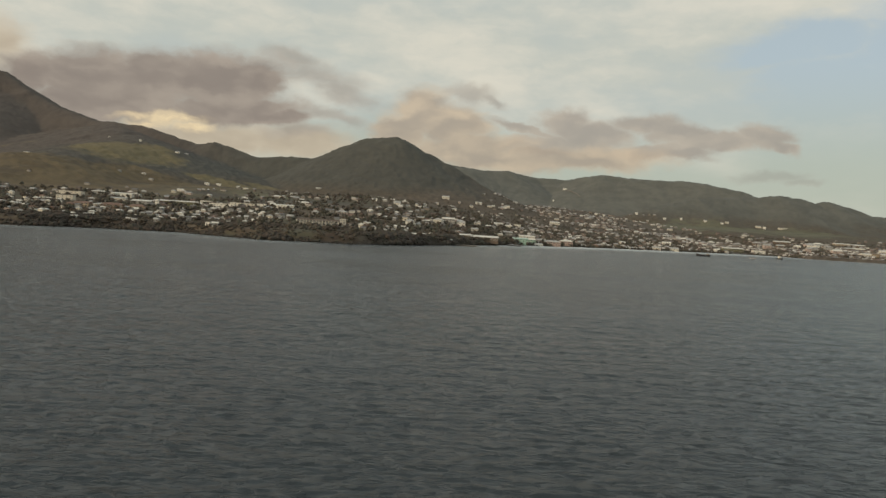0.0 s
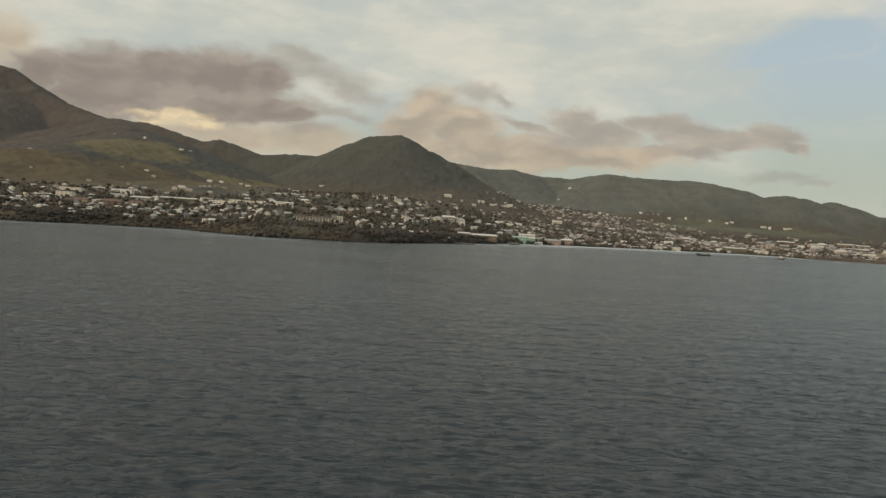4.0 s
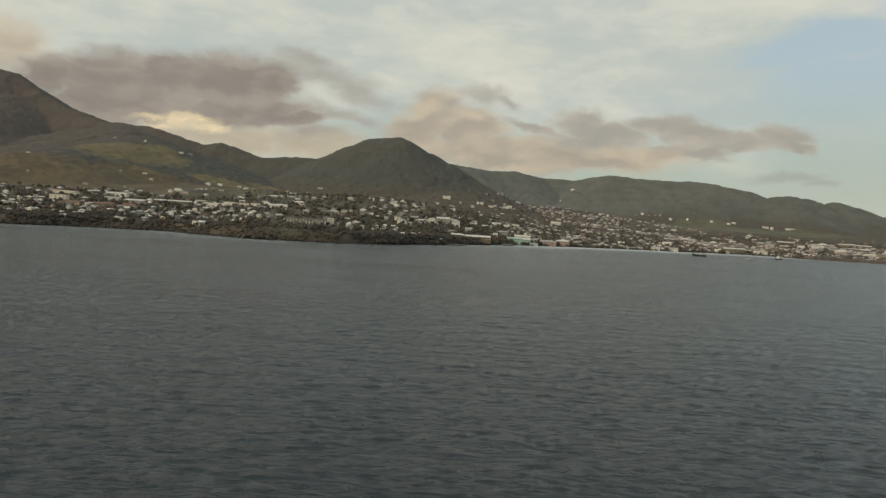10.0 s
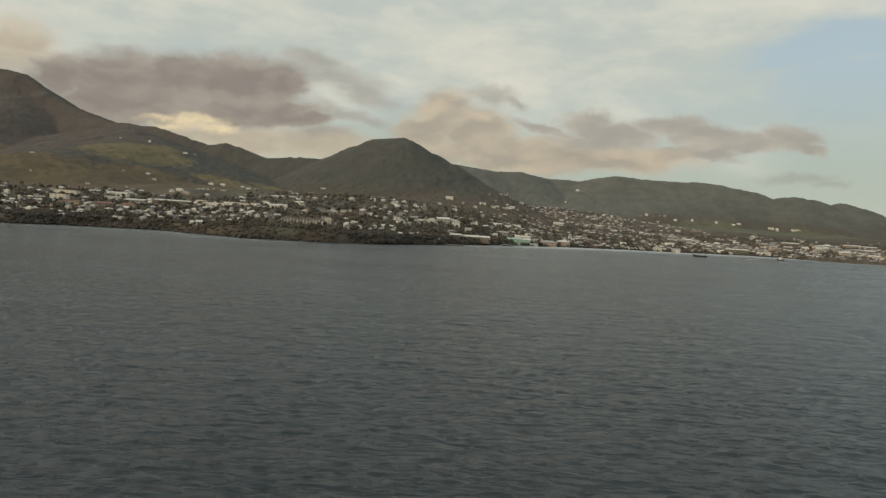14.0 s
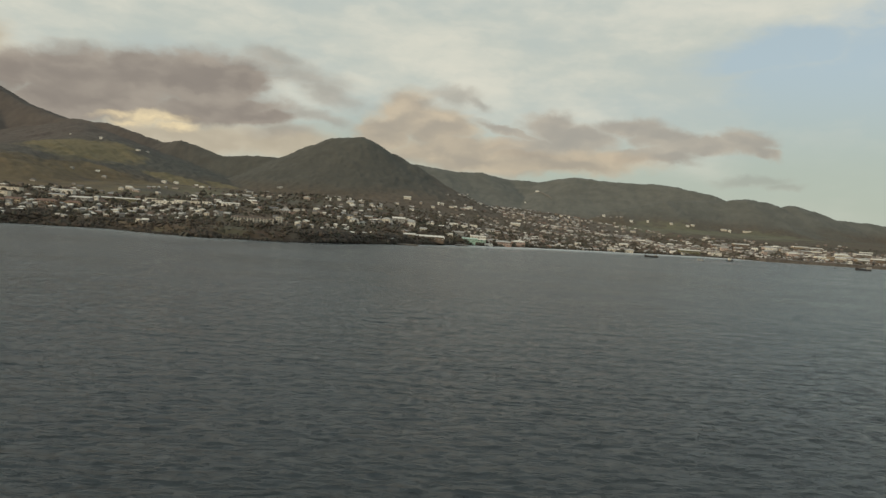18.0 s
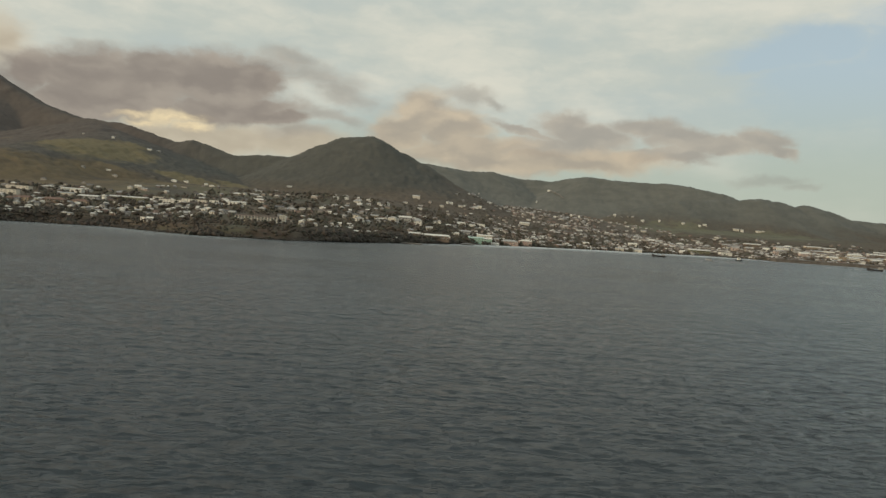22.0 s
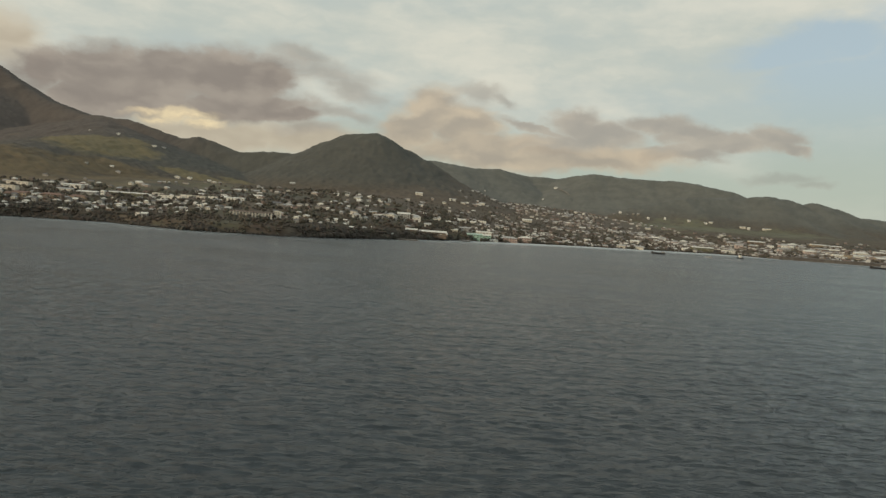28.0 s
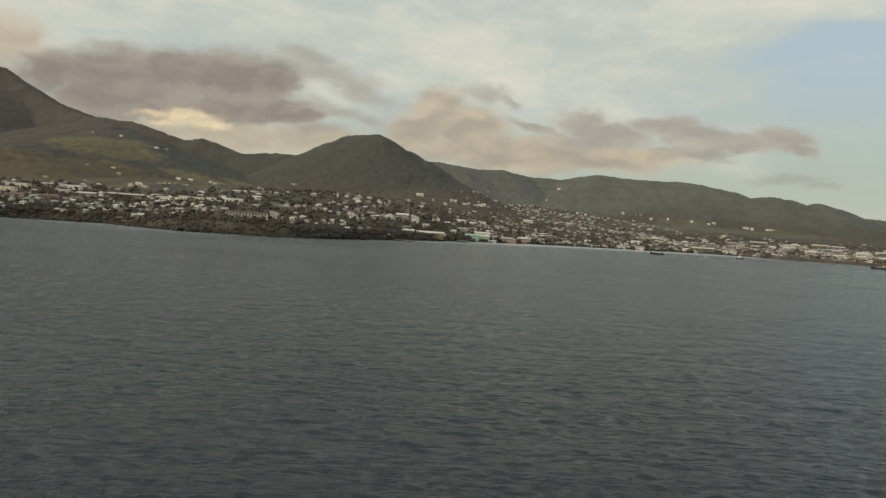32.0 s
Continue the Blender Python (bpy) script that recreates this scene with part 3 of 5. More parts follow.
def building(name, x, y, w, d, h, storeys, wall, roof, kind="flat", turn=0.0, rise=2.0, label="", category="building", lift=0.0, bays=0, group=""):
    """A larger building: body, roof, a row of windows for each storey, doors; bays: upright fins between the windows."""
    z = settle(x, y, 0.5 * max(w, d)) + lift
    thing = tagged(new(name), label, category, group)
    part("wall", boxes((-w / 2, w / 2, -d / 2, d / 2, -4.0, h)), WALLS[wall], thing)
    top = part("roof", roof_mesh(kind, w, d, rise, 0.7), ROOFS[roof], thing)
    top.location.z = h
    n = max(2, int(w / 5.2))
    for s in range(storeys):
        level = (s + 0.55) * h / storeys
        for i in range(n):
            px = (i + 0.5) / n * w - w / 2
            if s == 0 and i == n // 2:
                shared("door", DOOR_LEAF, thing, pose(px, -d / 2, 0.02))
                continue
            window(thing, px, -d / 2, level, long=w / n > 4.0 and wall not in ("white", "cream"))
    if storeys > 1:
        bm = bmesh.new()
        for s in range(1, storeys):
            box(bm, -w / 2 - 0.12, w / 2 + 0.12, -d / 2 - 0.35, -d / 2 - 0.003, s * h / storeys - 0.16, s * h / storeys)
        part("ledge", bm, TRIM, thing)
    for i in range(bays + 1 if bays else 0):
        shared("fin", FIN, thing, pose(i / bays * w - w / 2, -d / 2 - 0.36, 0) @ Matrix.Diagonal((1, 1, h / 10, 1)))
    thing.matrix_basis = pose(x, y, z, 0, 0, turn)
    return thing


FIN = mesh_of("fin", boxes((-0.4, 0.4, -1.1, 0, -0.5, 10.2)), WALLS["cream"])

# ---------------------------------------------------------------- larger buildings, from one end of the bay to the other
building("school", -597, 1157, 34, 14, 7.2, 2, "cream", "white", "flat", 4, label="large cream two-storey block with a flat roof on the slope")
building("annexe", -563, 1075, 24, 12, 6.2, 2, "cream", "zinc", "flat", 4, label="lower cream block in front of the large one")
building("warehouse", -540, 1212, 34, 13, 5.0, 1, "white", "white", "gable", 3, 1.6, label="long low white building with a pale metal roof", group="long low buildings")
building("warehouse", -580, 1218, 26, 12, 4.5, 1, "grey", "white", "shed", 3, 1.4, label="long grey shed with a white sloping roof", group="long low buildings")
building("hall", -478, 1142, 30, 14, 4.5, 1, "grey", "white", "shed", 5, 2.0, label="grey hall under a wide white sloping roof")
building("hall", -513, 1136, 26, 13, 4.0, 1, "cream", "zinc", "shed", 5, 1.8, label="cream hall under a dull metal roof")
building("villa", -474, 1034, 30, 12, 5.0, 2, "brown", "rust", "hip", 6, 3.0, label="brown house with a wide rust-red hip roof")
building("villa", -449, 1058, 24, 11, 4.6, 1, "ochre", "rust", "hip", 2, 2.6, label="ochre house with a rust-red hip roof among trees")
building("villa", -505, 1010, 22, 11, 5.0, 2, "ochre", "rust", "gable", -4, 2.4, label="ochre house with a rust-red gable roof")
building("tower", -453, 1140, 5, 5, 9.0, 2, "white", "white", "hip", 0, 1.6, label="narrow white tower with a small hip roof", category="tower")
building("terrace", -439, 1200, 62, 12, 6.0, 1, "olive", "white", "gable", 4, 1.6, label="long green and cream terrace with a pale roof")
building("clinic", -420, 1275, 18, 10, 5.0, 2, "white", "white", "flat", 3, label="white two-storey block with a flat roof")
building("hospital", -372, 1212, 40, 14, 6.6, 2, "white", "white", "flat", 3, label="bright white two-storey block on the slope")
building("hospital_wing", -362, 1258, 20, 10, 4.8, 2, "white", "white", "flat", 3, label="white two-storey wing behind the larger block")
building("hospital_wing", -341, 1262, 20, 10, 5.0, 2, "cream", "white", "flat", 4, label="cream two-storey wing with a pale flat roof")
building("hospital_wing", -320, 1268, 15, 10, 5.2, 2, "white", "zinc", "flat", 4, label="white two-storey wing with a dull roof")
building("classrooms", -283, 1264, 40, 10, 4.8, 2, "white", "white", "gable", 4, 1.5, label="long white two-storey building with a metal roof")
building("villa", -394, 1421, 14, 9, 4.5, 1, "white", "white", "hip", 0, 2.0, label="white house with a white hip roof up the slope")
building("apartment_block", -170, 982, 56, 12, 6.4, 2, "grey", "brown", "gable", 3, 1.8, label="long grey apartment block with pale upright fins", bays=13)
building("apartment_tower", -139, 1002, 7, 10, 9.5, 3, "white", "white", "flat", 3, label="white stair tower at the end of the apartment block", bays=2)
building("boathouse", -41, 1042, 20, 9, 3.4, 1, "brown", "white", "gable", 6, 1.4, label="low brown shed with a bright white roof near the shore")
building("church_hall", 10, 1392, 24, 14, 8.0, 2, "grey", "white", "gable", 4, 3.0, label="grey hall with a bright white gable roof")
building("villa", -9, 1332, 16, 12, 6.5, 2, "cream", "zinc", "hip", -20, 3.4, label="cream two-storey house with a metal hip roof")
building("villa", 34, 1400, 15, 12, 8.0, 2, "white", "zinc", "hip", 15, 3.2, label="white two-storey house beside the hall")
building("villa", -54, 1184, 14, 11, 6.5, 2, "white", "zinc", "hip", 10, 2.8, label="white two-storey house with a hip roof", group="villas")
building("villa", -66, 1226, 13, 10, 5.5, 2, "cream", "grey", "hip", -12, 2.4, label="cream two-storey house with a dark roof", group="villas")
building("market_hall", 72, 1232, 46, 16, 6.5, 2, "brown", "white", "gable", 5, 2.6, label="long brown hall with a white roof on the waterfront")
building("market_hall", 36, 1190, 22, 12, 5.0, 1, "brown", "white", "gable", 5, 2.0, label="small brown hall with a white roof on the waterfront")
building("ferry_office", 168, 1432, 30, 12, 8.0, 2, "cream", "white", "gable", 4, 2.2, label="cream two-storey block with a white roof behind the terminal")
building("ferry_office", 128, 1440, 22, 12, 7.0, 2, "grey", "zinc", "gable", 4, 2.2, label="grey two-storey block behind the terminal")
building("ferry_terminal", 148, 1364, 28, 14, 8.0, 2, "mint", "green", "shed", 4, 2.0, label="mint-green two-storey terminal with a pale green roof by the water")
building("terminal_annexe", 172, 1396, 16, 12, 6.5, 2, "mint", "white", "gable", 4, 2.6, label="mint-green annexe with a white gable roof")
building("terminal_annexe", 184, 1388, 20, 8, 3.2, 1, "white", "white", "shed", 4, 1.0, label="low white shed beside the mint-green terminal")
building("customs_house", 219, 1436, 32, 14, 7.0, 2, "terracotta", "zinc", "hip", 5, 3.4, label="terracotta-orange two-storey building with a metal roof")
building("customs_house", 256, 1490, 26, 14, 8.5, 2, "terracotta", "white", "hip", 5, 3.0, label="terracotta-orange taller building with a pale roof")
building("store", 172, 1720, 25, 11, 6.5, 2, "white", "white", "flat", 4, label="white two-storey store with a flat roof in the town")
building("store", 120, 1640, 28, 11, 6.0, 2, "cream", "white", "gable", 4, 1.8, label="cream store with a white metal roof")
building("store", 750, 1858, 56, 14, 8.5, 2, "olive", "white", "gable", 8, 2.4, label="long olive building with a bright white roof on the bay front")
building("store", 819, 1862, 32, 13, 7.0, 2, "white", "white", "flat", 8, label="long low white building on the bay front")
building("warehouse", 990, 2100, 48, 16, 6.0, 1, "brown", "white", "gable", 5, 2.5, label="large brown warehouse under a white roof", group="harbour buildings")
building("warehouse", 1010, 1960, 26, 14, 6.5, 2, "grey", "zinc", "hip", 6, 3.0, label="grey two-storey building by the harbour", group="harbour buildings")
building("warehouse", 1052, 2060, 30, 16, 7.0, 2, "pink", "zinc", "hip", 0, 4.0, label="pink two-storey building with a dull hip roof", group="harbour buildings")
building("warehouse", 1090, 2090, 26, 15, 7.0, 2, "grey", "white", "hip", 8, 4.0, label="grey two-storey building with a pale hip roof", group="harbour buildings")
building("warehouse", 1062, 1932, 24, 14, 6.0, 2, "ochre", "zinc", "gable", 4, 3.0, label="ochre store with a dull metal roof behind the quay", group="harbour buildings")
building("warehouse", 1092, 1985, 22, 14, 7.0, 2, "cream", "zinc", "hip", -6, 3.0, label="cream two-storey store behind the quay", group="harbour buildings")
building("warehouse", 1208, 2180, 48, 16, 5.5, 1, "ochre", "white", "gable", 5, 2.4, label="long ochre warehouse under a pale roof", group="harbour buildings")
building("warehouse", 1262, 2190, 44, 16, 5.5, 1, "brown", "white", "gable", 5, 2.4, label="long brown warehouse under a pale roof", group="harbour buildings")
building("warehouse", 1118, 1900, 26, 16, 6.5, 2, "cream", "white", "gable", 5, 2.6, label="cream store with a white gable roof on the quay road", group="harbour buildings")
building("warehouse", 1150, 1912, 22, 15, 8.5, 2, "ochre", "zinc", "flat", 5, label="ochre two-storey office with a flat roof", group="harbour buildings")
building("warehouse", 1182, 1916, 30, 16, 6.5, 2, "cream", "white", "shed", 5, 2.4, label="cream shed with a white sloping roof", group="harbour buildings")
building("warehouse", 1218, 1940, 26, 16, 6.5, 2, "pink", "zinc", "gable", 3, 3.0, label="dull pink store with a metal roof", group="harbour buildings")
building("warehouse", 1250, 1925, 30, 16, 5.5, 1, "grey", "white", "gable", 3, 2.6, label="low grey shed with a white roof near the quay", group="harbour buildings")
building("warehouse", 1290, 1960, 36, 16, 6.0, 1, "grey", "zinc", "gable", 3, 2.8, label="grey quay shed under a dull roof", group="harbour buildings")
building("warehouse", 1330, 2060, 44, 18, 6.5, 2, "brown", "white", "gable", 3, 2.8, label="brown quay shed under a white roof", group="harbour buildings")
building("warehouse", 1150, 2040, 32, 15, 6.0, 1, "brown", "zinc", "hip", 4, 3.0, label="brown store with a dull hip roof", group="harbour buildings")
building("farmhouse", 1278, 2868, 9, 8, 6.5, 2, "white", "white", "gable", 0, 3.0, label="tall white house on the green plain")
building("farm_shed", 1343, 2852, 34, 9, 3.0, 1, "cream", "white", "shed", 4, 1.4, label="long low cream shed on the green plain")
track([(668, 4010), (686, 3930), (712, 3800)], 7, DIRT, "pale dirt track up to a lone hillside house")
building("hill_house", 668, 4034, 19.24, 12, 5.2, 2, "white", "white", "hip", 0, 3.0, label="lone white house high on the wooded slope")
building("hill_house", 265, 3784, 7.4, 8, 3.2, 1, "cream", "zinc", "hip", 0, 2.0, label="small cream house in the valley behind the hill")
building("hill_house", 576, 3818, 7.4, 8, 4.4, 2, "white", "white", "hip", 0, 2.5, label="white two-storey house below the far range")
building("hill_house", -950, 2240, 6.66, 7, 3.6, 1, "white", "white", "hip", 0, 1.6, label="lone white house at the edge of a pasture")
building("hill_house", -1115, 2386, 5.18, 6, 2.8, 1, "cream", "zinc", "gable", 0, 1.3, label="small cream hut high on the mountain side")
building("hill_house", -815, 2188, 11.84, 8, 3.2, 1, "white", "zinc", "gable", 5, 1.6, label="white farmhouse on the wooded ridge")
building("hill_house", -796, 2214, 9.62, 8, 2.8, 1, "grey", "zinc", "gable", -5, 1.5, label="grey farmhouse beside another on the ridge")
building("hill_house", -912, 1572, 10.36, 8, 2.7, 1, "cream", "zinc", "hip", 0, 1.4, label="low cream house on a grassy hillside")
building("hill_house", -723, 1732, 8.14, 8, 2.9, 1, "white", "white", "gable", 10, 1.5, label="white house with a white roof on the hillside")
building("hill_house", -752, 1668, 5.92, 6, 2.4, 1, "grey", "zinc", "gable", -8, 1.2, label="small grey house on the hillside")
building("hill_house", -613, 1860, 11.84, 9, 3.5, 1, "white", "white", "hip", 0, 1.8, label="white hip-roofed house above the town")
building("hill_house", -592, 1889, 10.36, 8, 3, 1, "white", "white", "gable", 0, 1.6, label="white gabled house above the town")
building("hill_house", -548, 1914, 8.14, 8, 3, 1, "white", "white", "gable", 8, 1.5, label="small white house above the town")
building("hill_house", -497, 1802, 11.84, 8, 3, 1, "cream", "white", "hip", -5, 1.6, label="cream house above the town")
building("hill_house", -367, 2098, 13.32, 9, 2.9, 1, "grey", "white", "gable", 0, 1.6, label="low grey house at the foot of the cone")
building("hill_house", -152, 1572, 10.36, 8, 2.9, 1, "white", "white", "gable", 0, 1.6, label="white house under the cone", group="houses under the cone")
building("hill_house", -61, 1606, 7.4, 8, 4.3, 2, "cream", "zinc", "hip", 0, 2.0, label="cream two-storey house under the cone", group="houses under the cone")
building("hill_house", 94, 2109, 5.92, 7, 3.7, 1, "white", "white", "gable", 0, 1.6, label="small white house beyond the cone", group="houses under the cone")
building("hill_house", 132, 2114, 13.32, 8, 2.9, 1, "cream", "zinc", "gable", 3, 1.6, label="long cream house beyond the cone", group="houses under the cone")
building("hill_house", 180, 2163, 16.28, 8, 2.9, 1, "white", "zinc", "gable", 3, 1.6, label="long white house beyond the cone", group="houses under the cone")

# houses that stand out among the trees
building("house", -256, 1329, 13.2, 10.7, 4.0, 1, "white", "white", "gable", 4, 2.2, label="small white house with a white gable roof among trees", category="house", group="houses of the town")
building("house", -200, 1127, 9.7, 7.9, 4.8, 2, "grey", "zinc", "hip", -6, 2.6, label="two-storey grey house with a dull metal hip roof among trees", category="house", group="houses of the town")
building("house", -189, 1197, 13.4, 10.9, 3.6, 1, "grey", "grey", "gable", 9, 2.0, label="small grey house with a dark grey gable roof among trees", category="house", group="houses of the town")
building("house", -160, 1163, 9.9, 8.1, 5.0, 2, "pink", "zinc", "hip", 0, 2.7, label="two-storey pink house with a dull metal hip roof among trees", category="house", group="houses of the town")
building("house", -200, 1304, 17.1, 12.0, 2.8, 1, "grey", "brown", "gable", 5, 1.5, label="small grey house with a brown gable roof among trees", category="house", group="houses of the town")
building("house", -129, 1267, 10.7, 8.7, 3.2, 1, "white", "white", "hip", -3, 1.8, label="small white house with a white hip roof among trees", category="house", group="houses of the town")
building("house", -108, 1223, 6.4, 7.0, 2.6, 1, "white", "white", "gable", 4, 1.4, label="small white house with a white gable roof among trees", category="house", group="houses of the town")
building("house", -97, 1208, 6.3, 7.0, 2.6, 1, "white", "zinc", "gable", -6, 1.4, label="small white house with a dull metal gable roof among trees", category="house", group="houses of the town")
building("house", -132, 1163, 6.1, 7.0, 2.6, 1, "pink", "white", "gable", 9, 1.4, label="small pink house with a white gable roof among trees", category="house", group="houses of the town")
building("house", -83, 1082, 5.6, 7.0, 2.7, 1, "white", "zinc", "hip", 0, 1.5, label="small white house with a dull metal hip roof among trees", category="house", group="houses of the town")
building("house", -74, 1089, 8.5, 7.0, 3.7, 1, "white", "white", "gable", 5, 2.0, label="small white house with a white gable roof among trees", category="house", group="houses of the town")
building("house", -81, 1015, 6.6, 7.0, 3.8, 1, "grey", "zinc", "hip", -3, 2.1, label="small grey house with a dull metal hip roof among trees", category="house", group="houses of the town")
building("house", -55, 1093, 4.3, 7.0, 3.2, 1, "white", "white", "gable", 4, 1.8, label="small white house with a white gable roof among trees", category="house", group="houses of the town")
building("house", -81, 1198, 5.4, 7.0, 3.5, 1, "grey", "zinc", "gable", -6, 2.0, label="small grey house with a dull metal gable roof among trees", category="house", group="houses of the town")
building("house", -131, 1588, 8.3, 7.0, 2.6, 1, "white", "white", "gable", 9, 1.4, label="small white house with a white gable roof on the slope", category="house", group="houses of the town")
building("house", -99, 1519, 13.8, 11.2, 3.8, 1, "cream", "zinc", "gable", 0, 2.0, label="small cream house with a dull metal gable roof on the slope", category="house", group="houses of the town")
building("house", -354, 1525, 18.3, 12.0, 3.3, 1, "cream", "white", "hip", 5, 1.8, label="small cream house with a white hip roof on the slope", category="house", group="houses of the town")
building("house", -360, 1728, 16.0, 12.0, 3.0, 1, "white", "zinc", "gable", -3, 1.6, label="small white house with a dull metal gable roof on the slope", category="house", group="houses of the town")
building("house", -48, 1189, 6.1, 7.0, 3.0, 1, "white", "white", "hip", 4, 1.6, label="small white house with a white hip roof among trees", category="house", group="houses of the town")
building("house", -40, 1193, 6.1, 7.0, 4.5, 1, "cream", "zinc", "hip", -6, 2.5, label="small cream house with a dull metal hip roof among trees", category="house", group="houses of the town")
building("house", -56, 1275, 8.3, 7.0, 2.6, 1, "grey", "zinc", "gable", 9, 1.4, label="small grey house with a dull metal gable roof among trees", category="house", group="houses of the town")
building("house", -42, 1314, 13.5, 11.0, 3.8, 1, "ochre", "zinc", "gable", 0, 2.1, label="small ochre house with a dull metal gable roof among trees", category="house", group="houses of the town")
building("house", -29, 1361, 14.9, 12.0, 3.4, 1, "grey", "zinc", "gable", 5, 1.9, label="small grey house with a dull metal gable roof among trees", category="house", group="houses of the town")
building("house", -5, 1345, 12.0, 9.8, 4.5, 1, "cream", "white", "hip", -3, 2.5, label="small cream house with a white hip roof among trees", category="house", group="houses of the town")
building("house", 35, 1383, 14.2, 11.5, 6.9, 2, "white", "zinc", "hip", 4, 3.4, label="two-storey white house with a dull metal hip roof among trees", category="house", group="houses of the town")
building("house", 44, 1538, 4.9, 7.0, 5.1, 2, "white", "white", "gable", -6, 2.8, label="two-storey white house with a white gable roof on the slope", category="house", group="houses of the town")
building("house", 68, 1496, 5.8, 7.0, 5.0, 2, "cream", "zinc", "hip", 9, 2.7, label="two-storey cream house with a dull metal hip roof on the slope", category="house", group="houses of the town")
building("house", 76, 1525, 6.8, 7.0, 6.3, 2, "white", "zinc", "hip", 0, 3.4, label="two-storey white house with a dull metal hip roof on the slope", category="house", group="houses of the town")
building("house", 27, 1179, 6.8, 7.0, 2.6, 1, "white", "white", "gable", 5, 1.4, label="small white house with a white gable roof among trees", category="house", group="houses of the town")
building("house", 35, 1221, 10.1, 8.3, 2.6, 1, "white", "white", "shed", -3, 0.8, label="small white house with a white shed roof among trees", category="house", group="houses of the town")
building("house", 59, 1333, 12.0, 9.7, 5.0, 2, "cream", "zinc", "gable", 4, 2.7, label="two-storey cream house with a dull metal gable roof among trees", category="house", group="houses of the town")
building("house", 96, 1532, 9.8, 8.0, 3.2, 1, "grey", "white", "gable", -6, 1.7, label="small grey house with a white gable roof on the slope", category="house", group="houses of the town")
building("house", 117, 1631, 9.4, 7.6, 3.4, 1, "white", "white", "gable", 9, 1.9, label="small white house with a white gable roof on the slope", category="house", group="houses of the town")
building("house", 132, 1663, 9.5, 7.8, 3.4, 1, "white", "zinc", "gable", 0, 1.9, label="small white house with a dull metal gable roof on the slope", category="house", group="houses of the town")
building("house", 109, 1387, 13.2, 10.8, 3.4, 1, "cream", "white", "gable", 5, 1.9, label="small cream house with a white gable roof among trees", category="house", group="houses of the town")
building("house", 153, 1682, 14.0, 11.4, 3.4, 1, "cream", "white", "gable", -3, 1.9, label="small cream house with a white gable roof on the slope", category="house", group="houses of the town")
building("house", 172, 1737, 12.2, 9.9, 3.6, 1, "white", "white", "gable", 4, 2.0, label="small white house with a white gable roof on the slope", category="house", group="houses of the town")
building("house", 11, 1100, 8.5, 7.0, 2.6, 1, "white", "white", "gable", -6, 1.3, label="small white house with a white gable roof among trees", category="house", group="houses of the town")
building("house", -18, 1110, 4.3, 7.0, 2.6, 1, "cream", "white", "gable", 9, 0.8, label="small cream house with a white gable roof among trees", category="house", group="houses of the town")
building("house", 5, 1148, 5.2, 7.0, 2.6, 1, "cream", "zinc", "gable", 0, 0.8, label="small cream house with a dull metal gable roof among trees", category="house", group="houses of the town")
building("house", -46, 1661, 10.7, 8.7, 4.8, 2, "white", "zinc", "hip", 5, 2.6, label="two-storey white house with a dull metal hip roof on the slope", category="house", group="houses of the town")
building("house", -92, 1740, 7.8, 7.0, 2.9, 1, "white", "white", "gable", -3, 1.6, label="small white house with a white gable roof on the slope", category="house", group="houses of the town")
building("house", -76, 1530, 7.9, 7.0, 2.6, 1, "cream", "zinc", "gable", 4, 1.4, label="small cream house with a dull metal gable roof on the slope", category="house", group="houses of the town")
building("house", -91, 1496, 9.6, 7.9, 2.6, 1, "grey", "white", "gable", -6, 1.4, label="small grey house with a white gable roof on the slope", category="house", group="houses of the town")
building("house", 3, 2085, 20.0, 12.0, 4.3, 1, "cream", "white", "gable", 9, 2.4, label="small cream house with a white gable roof on the slope", category="house", group="houses of the town")
building("house", 24, 1762, 13.5, 11.0, 2.9, 1, "white", "zinc", "gable", 0, 1.6, label="small white house with a dull metal gable roof on the slope", category="house", group="houses of the town")
building("house", 105, 2115, 9.5, 7.7, 3.5, 1, "white", "white", "gable", 5, 2.0, label="small white house with a white gable roof on the slope", category="house", group="houses of the town")
building("house", 145, 2130, 8.2, 7.0, 2.6, 1, "white", "white", "gable", -3, 1.4, label="small white house with a white gable roof on the slope", category="house", group="houses of the town")
building("house", 167, 2133, 13.7, 11.1, 3.5, 1, "pink", "zinc", "gable", 4, 2.0, label="small pink house with a dull metal gable roof on the slope", category="house", group="houses of the town")
building("house", 191, 2183, 15.4, 12.0, 3.6, 1, "cream", "white", "gable", -6, 2.0, label="small cream house with a white gable roof on the slope", category="house", group="houses of the town")
building("house", 78, 2063, 10.6, 8.6, 3.4, 1, "cream", "zinc", "hip", 9, 1.9, label="small cream house with a dull metal hip roof on the slope", category="house", group="houses of the town")
building("house", -498, 1031, 6.9, 7.0, 2.6, 1, "white", "white", "gable", 0, 0.8, label="small white house with a white gable roof among trees", category="house", group="houses of the town")
building("house", -496, 1040, 7.0, 7.0, 2.6, 1, "white", "zinc", "gable", 5, 1.4, label="small white house with a dull metal gable roof among trees", category="house", group="houses of the town")
building("house", -490, 1046, 7.0, 7.0, 2.6, 1, "white", "white", "gable", -3, 1.4, label="small white house with a white gable roof among trees", category="house", group="houses of the town")
building("house", -465, 909, 6.9, 7.0, 2.6, 1, "white", "white", "shed", 4, 0.8, label="small white house with a white shed roof among trees", category="house", group="houses of the town")
building("house", -464, 939, 5.6, 7.0, 2.6, 1, "white", "zinc", "gable", -6, 0.8, label="small white house with a dull metal gable roof among trees", category="house", group="houses of the town")
